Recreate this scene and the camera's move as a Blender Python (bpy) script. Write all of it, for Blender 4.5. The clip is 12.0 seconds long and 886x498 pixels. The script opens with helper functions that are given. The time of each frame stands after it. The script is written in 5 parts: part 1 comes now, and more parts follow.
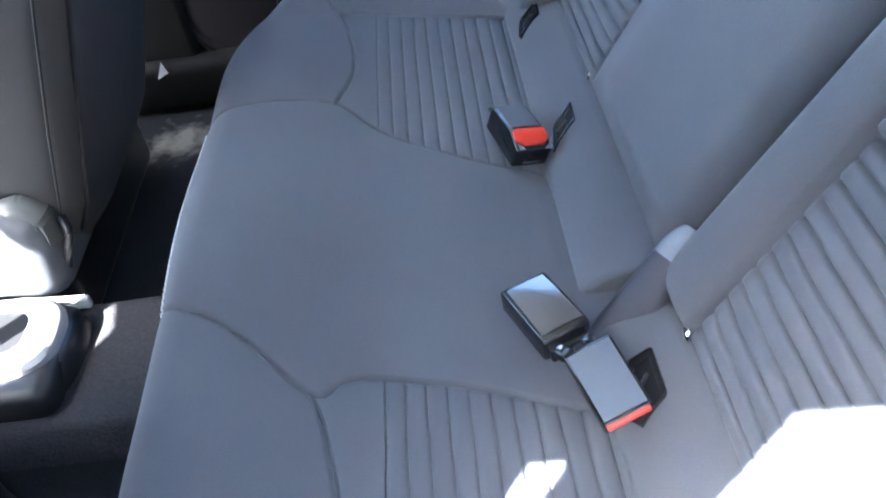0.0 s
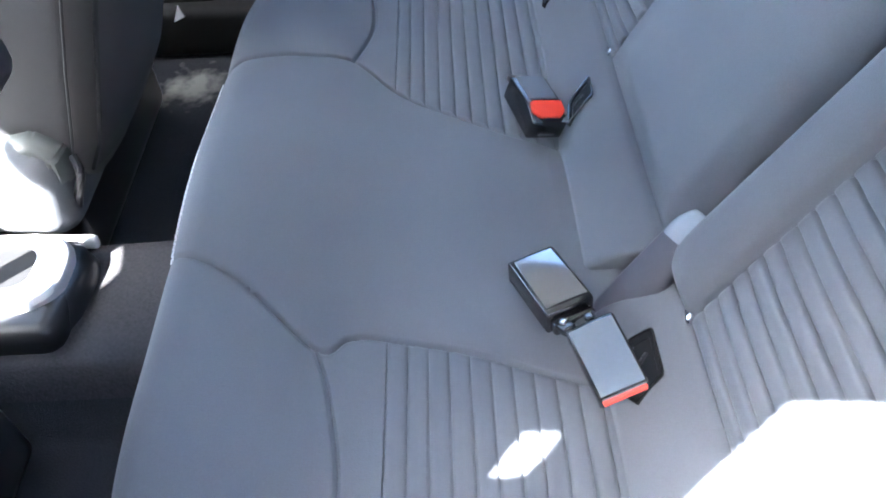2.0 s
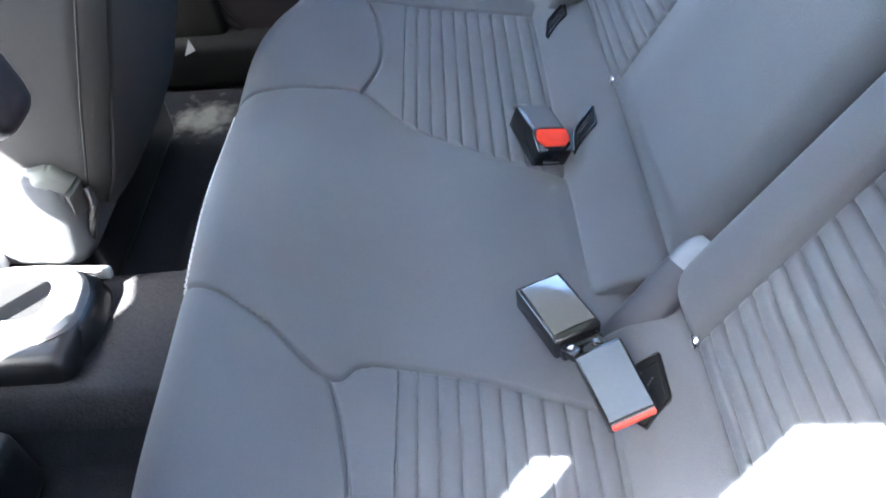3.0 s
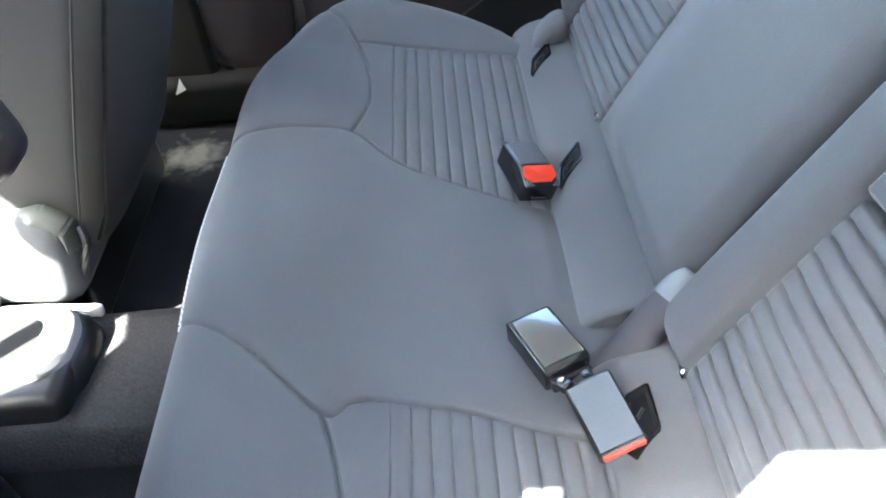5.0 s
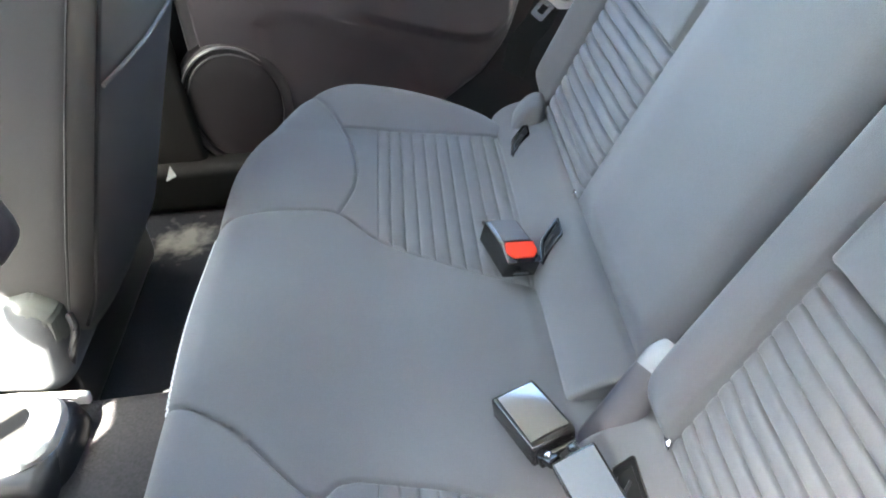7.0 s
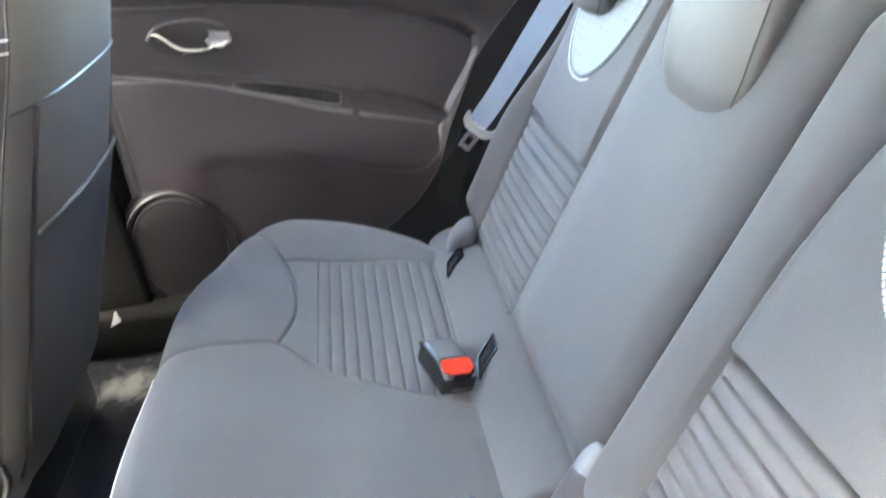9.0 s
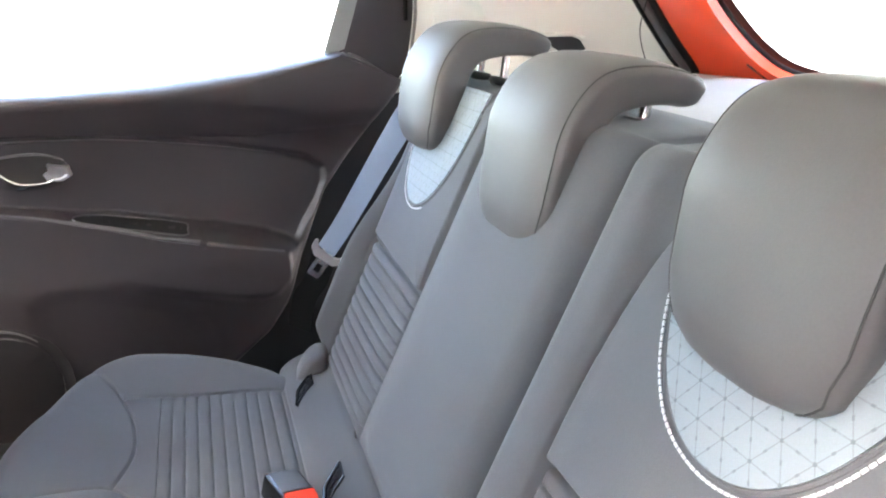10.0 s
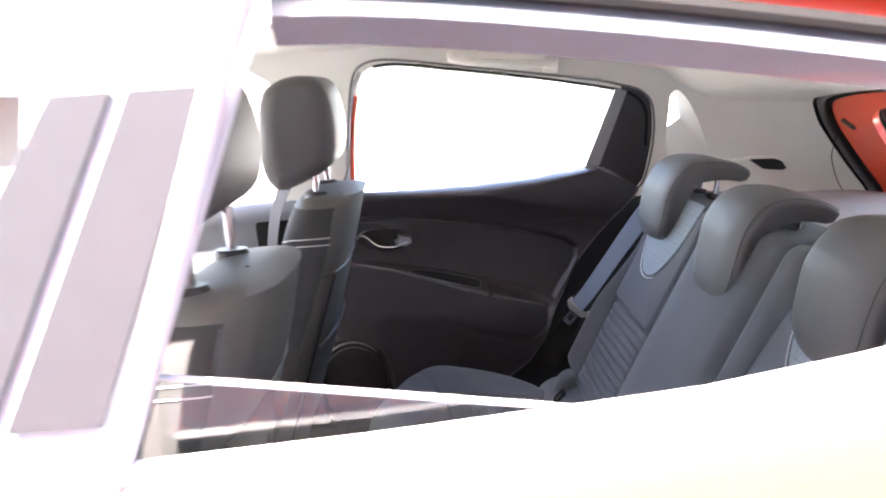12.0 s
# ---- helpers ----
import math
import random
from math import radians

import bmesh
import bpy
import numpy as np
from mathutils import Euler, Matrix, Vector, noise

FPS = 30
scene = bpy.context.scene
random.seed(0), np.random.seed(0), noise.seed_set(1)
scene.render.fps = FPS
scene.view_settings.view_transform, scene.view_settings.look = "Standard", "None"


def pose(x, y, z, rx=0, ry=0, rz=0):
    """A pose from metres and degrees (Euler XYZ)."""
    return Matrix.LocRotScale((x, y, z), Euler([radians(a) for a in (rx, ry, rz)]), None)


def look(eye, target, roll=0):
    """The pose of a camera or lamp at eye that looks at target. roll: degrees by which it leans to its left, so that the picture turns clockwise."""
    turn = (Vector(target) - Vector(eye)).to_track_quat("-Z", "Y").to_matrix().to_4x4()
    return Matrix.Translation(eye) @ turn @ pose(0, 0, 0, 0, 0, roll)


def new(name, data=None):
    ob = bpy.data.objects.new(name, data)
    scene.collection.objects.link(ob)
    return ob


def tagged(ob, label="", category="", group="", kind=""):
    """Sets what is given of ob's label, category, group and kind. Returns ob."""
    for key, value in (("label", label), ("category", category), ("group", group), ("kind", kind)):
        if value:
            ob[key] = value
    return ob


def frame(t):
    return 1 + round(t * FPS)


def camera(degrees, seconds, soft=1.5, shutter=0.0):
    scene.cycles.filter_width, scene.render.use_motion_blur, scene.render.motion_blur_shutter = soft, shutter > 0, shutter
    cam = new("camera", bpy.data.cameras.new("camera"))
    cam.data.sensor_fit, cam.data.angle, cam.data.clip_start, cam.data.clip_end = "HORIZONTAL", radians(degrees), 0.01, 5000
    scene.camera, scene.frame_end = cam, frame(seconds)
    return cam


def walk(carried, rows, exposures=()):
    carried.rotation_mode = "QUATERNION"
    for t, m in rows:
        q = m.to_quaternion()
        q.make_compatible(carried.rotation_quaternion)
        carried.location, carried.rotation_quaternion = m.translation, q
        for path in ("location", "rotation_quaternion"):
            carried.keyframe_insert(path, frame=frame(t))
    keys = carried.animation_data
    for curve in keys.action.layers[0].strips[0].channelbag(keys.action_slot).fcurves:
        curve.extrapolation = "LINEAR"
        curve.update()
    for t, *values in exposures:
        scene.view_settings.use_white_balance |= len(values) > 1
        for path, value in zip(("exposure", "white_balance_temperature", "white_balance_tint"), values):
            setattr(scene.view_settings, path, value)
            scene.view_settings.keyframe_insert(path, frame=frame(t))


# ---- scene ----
cam = camera(60.9, 12.0, 1.9, 0.4)
PATH = [
    (0, (-0.184, -0.572, 1.089), (-0.21, 0.843, -0.323), -7.4),
    (0.5, (-0.183, -0.569, 1.1), (-0.226, 0.873, -0.285), -5.0),
    (1, (-0.185, -0.57, 1.105), (-0.261, 0.874, -0.276), -5.7),
    (1.5, (-0.188, -0.572, 1.104), (-0.268, 0.825, -0.325), -5.7),
    (2, (-0.193, -0.573, 1.098), (-0.225, 0.769, -0.385), -3.6),
    (2.5, (-0.192, -0.573, 1.103), (-0.242, 0.787, -0.362), -4.6),
    (3, (-0.194, -0.579, 1.107), (-0.241, 0.813, -0.328), -4.6),
    (5, (-0.197, -0.587, 1.119), (-0.205, 0.864, -0.257), -4.1),
    (5.5, (-0.192, -0.591, 1.125), (-0.187, 0.892, -0.216), -4.7),
    (6, (-0.191, -0.595, 1.13), (-0.165, 0.961, -0.126), -4.6),
    (6.5, (-0.191, -0.597, 1.13), (-0.162, 0.974, -0.108), -4.6),
    (8.5, (-0.182, -0.618, 1.133), (-0.11, 1.033, 0.006), -5.5),
    (8.8, (-0.176, -0.627, 1.130), (-0.054, 1.063, 0.069), -5.3),
    (9, (-0.157, -0.631, 1.131), (0.012, 1.126, 0.19), -6.1),
    (9.3, (-0.160, -0.648, 1.136), (0.149, 1.123, 0.279), -4.4),
    (9.5, (-0.145, -0.655, 1.131), (0.226, 1.146, 0.344), -3.8),
    (10, (-0.119, -0.662, 1.14), (0.42, 1.143, 0.469), -3.9),
    (10.5, (-0.14, -0.682, 1.154), (0.422, 1.134, 0.531), -3.7),
    (10.8, (-0.175, -0.700, 1.168), (0.223, 1.177, 0.583), -2.9),
    (11, (-0.197, -0.738, 1.188), (0.089, 1.167, 0.653), -2.7),
    (11.2, (-0.205, -0.803, 1.197), (-0.044, 1.142, 0.712), -2.5),
    (11.5, (-0.225, -0.946, 1.22), (-0.182, 0.996, 0.746), -3.4),
    (12, (-0.296, -1.172, 1.264), (-0.272, 0.781, 0.833), -4.0),
]
EXPOSURES = [(0, 5.12, 5650, 11), (0.7, 5.27, 5680, 11), (2.5, 5.42, 5900, 10), (5, 5.58, 6380, 6), (6.5, 5.76, 6780, 5), (8.5, 5.88, 6850, 6), (9, 5.97, 7050, 8), (9.5, 5.80, 7250, 11), (10, 5.46, 7250, 13), (10.5, 4.95, 7250, 15), (11.5, 5.0, 7200, 19), (12, 4.33, 6850, 21)]
walk(cam, [(t, look(eye, target, roll)) for t, eye, target, roll in PATH], EXPOSURES)

# ---- light: sun through the windows on the kerb side, bright sky all round ----
SUN_WAY = Vector((0.603, 0.558, -1.0)).normalized()
world = bpy.data.worlds.new("sky")
scene.world = world
world.use_nodes = True
wn = world.node_tree.nodes
sky = wn.new("ShaderNodeTexSky")
sky.sky_type = "NISHITA"
sky.sun_disc = False
sky.sun_elevation = math.asin(-SUN_WAY.z)
sky.sun_rotation = math.atan2(-SUN_WAY.x, -SUN_WAY.y)
sky.air_density, sky.dust_density = 1.0, 2.5
wn["Background"].inputs[1].default_value = 0.15
world.node_tree.links.new(sky.outputs[0], wn["Background"].inputs[0])
sun = new("sun", bpy.data.lights.new("sun", "SUN"))
sun.data.energy, sun.data.angle, sun.data.color = 5.0, radians(0.5), (1.0, 0.95, 0.88)
sun.matrix_world = look((0, 0, 6), Vector((0, 0, 6)) + SUN_WAY)


# ---- materials ----
def material(name, colour, rough=0.6, metal=0.0, grain=0.0, scale=200.0, bump=0.0, stain=0.0, coat=0.0, weave=0.0, spec=0.5, sheen=0.0):
    """A surface with fine grain and soft large-scale stains, at real-world size."""
    m = bpy.data.materials.new(name)
    m.use_nodes = True
    nt = m.node_tree
    n, link = nt.nodes, nt.links.new
    b = n["Principled BSDF"]
    b.inputs["Roughness"].default_value = rough
    b.inputs["Metallic"].default_value = metal
    b.inputs["Coat Weight"].default_value = coat
    b.inputs["Specular IOR Level"].default_value = spec
    b.inputs["Sheen Weight"].default_value = sheen
    b.inputs["Coat Roughness"].default_value = 0.05
    geo = n.new("ShaderNodeNewGeometry")
    fine = n.new("ShaderNodeTexNoise")
    fine.inputs["Scale"].default_value = scale
    fine.inputs["Detail"].default_value = 3
    link(geo.outputs["Position"], fine.inputs["Vector"])
    large = n.new("ShaderNodeTexNoise")
    large.inputs["Scale"].default_value = 7.0
    large.inputs["Detail"].default_value = 4
    link(geo.outputs["Position"], large.inputs["Vector"])
    v = n.new("ShaderNodeMath")
    v.operation = "MULTIPLY_ADD"
    link(fine.outputs["Fac"], v.inputs[0])
    v.inputs[1].default_value = grain * 2
    v.inputs[2].default_value = 1 - grain - stain
    w = n.new("ShaderNodeMath")
    w.operation = "MULTIPLY_ADD"
    link(large.outputs["Fac"], w.inputs[0])
    w.inputs[1].default_value = stain * 2
    link(v.outputs[0], w.inputs[2])
    mix = n.new("ShaderNodeVectorMath")
    mix.operation = "SCALE"
    mix.inputs[0].default_value = colour
    link(w.outputs[0], mix.inputs["Scale"])
    link(mix.outputs[0], b.inputs["Base Color"])
    height = fine.outputs["Fac"]
    if weave:
        wa = n.new("ShaderNodeTexVoronoi")
        wa.inputs["Scale"].default_value = weave
        link(geo.outputs["Position"], wa.inputs["Vector"])
        height = wa.outputs["Distance"]
    if bump:
        bp = n.new("ShaderNodeBump")
        bp.inputs["Strength"].default_value = bump
        bp.inputs["Distance"].default_value = 0.001
        link(height, bp.inputs["Height"])
        link(bp.outputs[0], b.inputs["Normal"])
    return m


def clear_glass():
    m = bpy.data.materials.new("clear_glass")
    m.use_nodes = True
    nt = m.node_tree
    out = nt.nodes["Material Output"]
    nt.nodes.remove(nt.nodes["Principled BSDF"])
    a, g, x = (nt.nodes.new("ShaderNode" + k) for k in ("BsdfTransparent", "BsdfGlossy", "MixShader"))
    a.inputs[0].default_value = (0.93, 0.95, 0.94, 1)
    g.inputs["Roughness"].default_value = 0.02
    x.inputs[0].default_value = 0.06
    nt.links.new(a.outputs[0], x.inputs[1])
    nt.links.new(g.outputs[0], x.inputs[2])
    nt.links.new(x.outputs[0], out.inputs[0])
    return m


def lattice_cloth():
    """Pale blue-grey cloth printed with a net of fine lines in triangles, knotted where they cross."""
    m = material("lattice_cloth", (0.215, 0.255, 0.285), 0.75, grain=0.1, scale=900, bump=0.3, weave=1400)
    nt = m.node_tree
    n, link = nt.nodes, nt.links.new
    b = n["Principled BSDF"]
    base = b.inputs["Base Color"].links[0].from_socket
    tex = n.new("ShaderNodeTexCoord")
    shift = n.new("ShaderNodeVectorMath")
    shift.inputs[1].default_value = (0, 0.301, -0.8774)
    link(tex.outputs["Object"], shift.inputs[0])

    def maths(kind, a, c):
        k = n.new("ShaderNodeMath")
        k.operation = kind
        link(a, k.inputs[0])
        if isinstance(c, float):
            k.inputs[1].default_value = c
        else:
            link(c, k.inputs[1])
        return k.outputs[0]

    waves = []
    for way in ((0, 0, 1 / 0.0182), (0, 1 / 0.0235, 0.5 / 0.0182), (0, 1 / 0.0235, -0.5 / 0.0182)):
        dot = n.new("ShaderNodeVectorMath")
        dot.operation = "DOT_PRODUCT"
        dot.inputs[1].default_value = way
        link(shift.outputs[0], dot.inputs[0])
        waves.append(maths("PINGPONG", dot.outputs["Value"], 0.5))
    least = maths("MINIMUM", maths("MINIMUM", waves[0], waves[1]), waves[2])
    most = maths("MAXIMUM", maths("MAXIMUM", waves[0], waves[1]), waves[2])
    line = maths("LESS_THAN", least, 0.018)
    knot = maths("LESS_THAN", most, 0.062)
    bead = maths("MULTIPLY", maths("GREATER_THAN", most, 0.455), maths("LESS_THAN", least, 0.04))
    print_on = maths("MAXIMUM", maths("MULTIPLY", line, 0.55), maths("MAXIMUM", knot, maths("MULTIPLY", bead, 0.8)))
    ramp = n.new("ShaderNodeMapRange")
    ramp.inputs[3].default_value, ramp.inputs[4].default_value = 1.0, 0.55
    link(print_on, ramp.inputs[0])
    sc = n.new("ShaderNodeVectorMath")
    sc.operation = "SCALE"
    link(base, sc.inputs[0])
    link(ramp.outputs[0], sc.inputs["Scale"])
    link(sc.outputs[0], b.inputs["Base Color"])
    return m


CLOTH = material("seat_cloth", (0.083, 0.0890, 0.0985), 0.85, grain=0.12, scale=700, bump=0.25, weave=1100, stain=0.14, sheen=0.08)
VINYL = material("headrest_vinyl", (0.089, 0.0875, 0.0890), 0.52, grain=0.08, scale=600, bump=0.05, stain=0.10, spec=0.40, weave=900)
SIDE_CLOTH = material("dark_bolster_cloth", (0.023, 0.0225, 0.023), 0.85, grain=0.12, scale=700, bump=0.25, weave=1100, stain=0.14)
SEAT_GREY = material("front_seat_vinyl", (0.074, 0.070, 0.065), 0.55, grain=0.06, scale=500, bump=0.12, stain=0.1)
SEAM = material("dark_seam_thread", (0.034, 0.033, 0.034), 0.7, grain=0.1, scale=600)
LATTICE = lattice_cloth()
TRIM = material("dark_door_plastic", (0.032, 0.0265, 0.0295), 0.41, grain=0.12, scale=900, bump=0.2, stain=0.12, weave=900, spec=0.6)
DASH = material("slate_dashboard_plastic", (0.115, 0.125, 0.140), 0.55, grain=0.1, scale=600, bump=0.15, stain=0.1)
HUB = material("greenish_grey_plastic", (0.072, 0.078, 0.074), 0.38, grain=0.06, scale=500, stain=0.1)
TRIM_GLOSS = material("satin_door_plastic", (0.10, 0.098, 0.10), 0.3, grain=0.08, scale=700, stain=0.1)
BLACK = material("black_plastic", (0.012, 0.012, 0.013), 0.35, grain=0.1, scale=500, stain=0.1)
BLACK_SATIN = material("dark_satin_plastic", (0.024, 0.021, 0.022), 0.4, grain=0.1, scale=500, stain=0.1)
PIANO = material("gloss_black_cover", (0.014, 0.014, 0.015), 0.06, grain=0.05, scale=300, stain=0.05, spec=0.9, coat=1.0)
RUBBER = material("black_rubber", (0.01, 0.01, 0.01), 0.7, grain=0.1, scale=500, spec=0.15)
BUCKLE_DARK = material("black_mirror_plastic", (0.045, 0.045, 0.047), 0.16, coat=1.0, grain=0.05, scale=300, stain=0.05)
BUCKLE_PALE = material("pale_blue_buckle_plastic", (0.088, 0.108, 0.132), 0.24, coat=0.7, grain=0.05, scale=300, stain=0.05)
BUCKLE = material("grey_buckle_plastic", (0.125, 0.140, 0.160), 0.26, coat=0.6, grain=0.05, scale=300, stain=0.05)
GLOSS_BLACK = material("gloss_black_plastic", (0.010, 0.010, 0.011), 0.22, coat=0.3, grain=0.1, scale=500, stain=0.1)
RED = material("red_button", (0.75, 0.05, 0.025), 0.4, grain=0.05, scale=300)
PAINT = material("flame_red_paint", (0.72, 0.066, 0.024), 0.3, grain=0.03, scale=900, coat=0.8, stain=0.03)
CHROME = material("chrome", (0.8, 0.8, 0.82), 0.12, metal=1.0, grain=0.03, scale=100)
SATIN_CHROME = material("satin_chrome", (0.86, 0.86, 0.88), 0.3, metal=1.0, grain=0.03, scale=200)
SPEAKER = material("dull_black_plastic", (0.012, 0.0105, 0.0118), 0.5, grain=0.1, scale=500, stain=0.1, spec=0.25)
STEEL = material("brushed_steel", (0.55, 0.55, 0.57), 0.25, metal=1.0, grain=0.05, scale=300)
SEAL_GREY = material("grey_rubber_seal", (0.13, 0.125, 0.12), 0.6, grain=0.1, scale=400)
CHANNEL = material("grey_window_channel", (0.24, 0.26, 0.26), 0.3, grain=0.06, scale=300, stain=0.1)
BELT = material("grey_blue_webbing", (0.105, 0.137, 0.19), 0.6, grain=0.15, scale=900, bump=0.3, weave=1200)
POCKET_VINYL = material("blue_grey_vinyl", (0.052, 0.051, 0.053), 0.55, grain=0.06, scale=500, bump=0.12, stain=0.1)
SHELF = material("pale_shelf_felt", (0.34, 0.33, 0.315), 0.95, grain=0.15, scale=500, bump=0.4, stain=0.08)
HEADLINER = material("pale_headliner", (0.69, 0.685, 0.630), 0.95, grain=0.08, scale=700, bump=0.3, stain=0.05)
PILLAR = material("pale_pillar_trim", (0.70, 0.695, 0.640), 0.6, grain=0.05, scale=700, bump=0.1, stain=0.05)
SILL = material("matt_black_sill", (0.007, 0.007, 0.007), 0.75, grain=0.15, scale=500, stain=0.1, spec=0.06)
CARPET = material("black_carpet", (0.022, 0.022, 0.024), 0.95, grain=0.5, scale=450, bump=1.0, stain=0.25, spec=0.1)
TUNNEL = material("worn_grey_carpet", (0.030, 0.029, 0.030), 0.95, grain=0.55, scale=260, bump=1.0, stain=0.45, spec=0.1)
CONSOLE = material("light_grey_console", (0.35, 0.35, 0.36), 0.4, grain=0.05, scale=400, stain=0.05)
HINGE = material("satin_grey_plastic", (0.048, 0.049, 0.058), 0.6, grain=0.05, scale=300, stain=0.06, spec=0.3)
# hinge plastic again, its colour raised for the skylight on the tip
HINGE_TIP = material("skylit_hinge_plastic", (0.19, 0.21, 0.235), 0.25, grain=0.1, scale=120, stain=0.12)
THREAD = material("white_thread", (0.58, 0.58, 0.60), 0.8, grain=0.1, scale=900)


def pale_patch(m, centre, reach, patch_colour):
    """Adds one ragged paler patch to a carpet, round a place on the floor."""
    nt = m.node_tree
    n, link = nt.nodes, nt.links.new
    b = n["Principled BSDF"]
    base = b.inputs["Base Color"].links[0].from_socket
    geo = n.new("ShaderNodeNewGeometry")
    off = n.new("ShaderNodeVectorMath")
    off.operation = "SUBTRACT"
    off.inputs[1].default_value = centre
    link(geo.outputs["Position"], off.inputs[0])
    squash = n.new("ShaderNodeVectorMath")
    squash.operation = "DIVIDE"
    squash.inputs[1].default_value = reach
    link(off.outputs[0], squash.inputs[0])
    far = n.new("ShaderNodeVectorMath")
    far.operation = "LENGTH"
    link(squash.outputs[0], far.inputs[0])
    rag = n.new("ShaderNodeTexNoise")
    rag.inputs["Scale"].default_value, rag.inputs["Detail"].default_value = 38.0, 6
    link(geo.outputs["Position"], rag.inputs["Vector"])
    edge = n.new("ShaderNodeMath")
    edge.operation = "MULTIPLY_ADD"
    link(rag.outputs["Fac"], edge.inputs[0])
    edge.inputs[1].default_value = 1.7
    link(far.outputs["Value"], edge.inputs[2])
    ramp = n.new("ShaderNodeMapRange")
    ramp.inputs[1].default_value, ramp.inputs[2].default_value = 1.05, 1.75
    ramp.inputs[3].default_value, ramp.inputs[4].default_value = 1.0, 0.0
    link(edge.outputs[0], ramp.inputs[0])
    mix = n.new("ShaderNodeMix")
    mix.data_type = "RGBA"
    link(ramp.outputs[0], mix.inputs[0])
    link(base, mix.inputs[6])
    mix.inputs[7].default_value = (*patch_colour, 1)
    link(mix.outputs[2], b.inputs["Base Color"])
    return m


pale_patch(CARPET, (-0.655, 0.575, 0.30), (0.085, 0.075, 0.2), (0.19, 0.18, 0.155))
# surface of the unseen wall added to block sky light
BLOCKER_WALL = material("grey_blocker", (0.44, 0.44, 0.42), 0.9, grain=0.12, scale=90, bump=0.4, stain=0.12)
CONCRETE = material("pale_concrete", (0.36, 0.35, 0.33), 0.9, grain=0.2, scale=60, bump=0.4, stain=0.2)
GLASS = clear_glass()


# ---- builders ----
def thing(name, at, label, category, group="", kind=""):
    ob = new(name)
    ob.empty_display_size = 0.05
    ob.location = at
    return tagged(ob, label, category, group, kind)


def adopt(ob, parent, label=""):
    if parent is not None:
        ob.parent = parent
        if parent.type == "EMPTY":
            ob.matrix_parent_inverse = Matrix.Translation(parent.location).inverted()
    return tagged(ob, label)


def part(name, bm, mat, parent=None, label="", smooth=True):
    """One mesh object from a bmesh, given in the place's own metres."""
    me = bpy.data.meshes.new(name)
    bmesh.ops.recalc_face_normals(bm, faces=bm.faces)
    bm.to_mesh(me)
    bm.free()
    me.materials.append(mat)
    if smooth:
        me.polygons.foreach_set("use_smooth", [True] * len(me.polygons))
        me.set_sharp_from_angle(angle=radians(38))
    return adopt(new(name, me), parent, label)


def arrays(name, verts, faces, mat, parent=None, label="", smooth=True):
    """One mesh object from numpy vertices and quads; keeps only the vertices in use."""
    faces = np.asarray(faces)
    used, inverse = np.unique(faces, return_inverse=True)
    me = bpy.data.meshes.new(name)
    me.from_pydata(np.asarray(verts)[used].tolist(), [], inverse.reshape(faces.shape).tolist())
    me.materials.append(mat)
    if smooth:
        me.polygons.foreach_set("use_smooth", [True] * len(me.polygons))
    return adopt(new(name, me), parent, label)


def quads(nu, nv, wrap=False):
    i, j = np.meshgrid(np.arange(nu - 1), np.arange(nv if wrap else nv - 1), indexing="ij")
    k = (j + 1) % nv
    return np.stack([i * nv + j, (i + 1) * nv + j, (i + 1) * nv + k, i * nv + k], -1).reshape(-1, 4)


def catmull(points, n=8, closed=False):
    p = [Vector(q) for q in points]
    out = []
    count = len(p) if closed else len(p) - 1
    for i in range(count):
        if closed:
            a, b, c, d = (p[(i + k) % len(p)] for k in (-1, 0, 1, 2))
        else:
            a, b, c, d = p[max(i - 1, 0)], p[i], p[i + 1], p[min(i + 2, len(p) - 1)]
        for k in range(n):
            t = k / n
            out.append(0.5 * (2 * b + (c - a) * t + (2 * a - 5 * b + 4 * c - d) * t * t + (3 * b - a - 3 * c + d) * t ** 3))
    if not closed:
        out.append(p[-1].copy())
    return out


def rbox(size, at=(0, 0, 0), turn=(0, 0, 0), bevel=0.004, seg=3, taper=0.0):
    """A box with rounded edges; taper narrows its top."""
    bm = bmesh.new()
    bmesh.ops.create_cube(bm, size=1)
    for v in bm.verts:
        k = 1 - taper * (v.co.z + 0.5)
        v.co = Vector((v.co.x * size[0] * k, v.co.y * size[1] * k, v.co.z * size[2]))
    bmesh.ops.bevel(bm, geom=bm.edges[:], offset=bevel, segments=seg, affect="EDGES", profile=0.5)
    bm.transform(pose(*at, *turn))
    return bm


def join(*many):
    base = many[0]
    for extra in many[1:]:
        me = bpy.data.meshes.new("joined")
        extra.to_mesh(me)
        extra.free()
        base.from_mesh(me)
        bpy.data.meshes.remove(me)
    return base


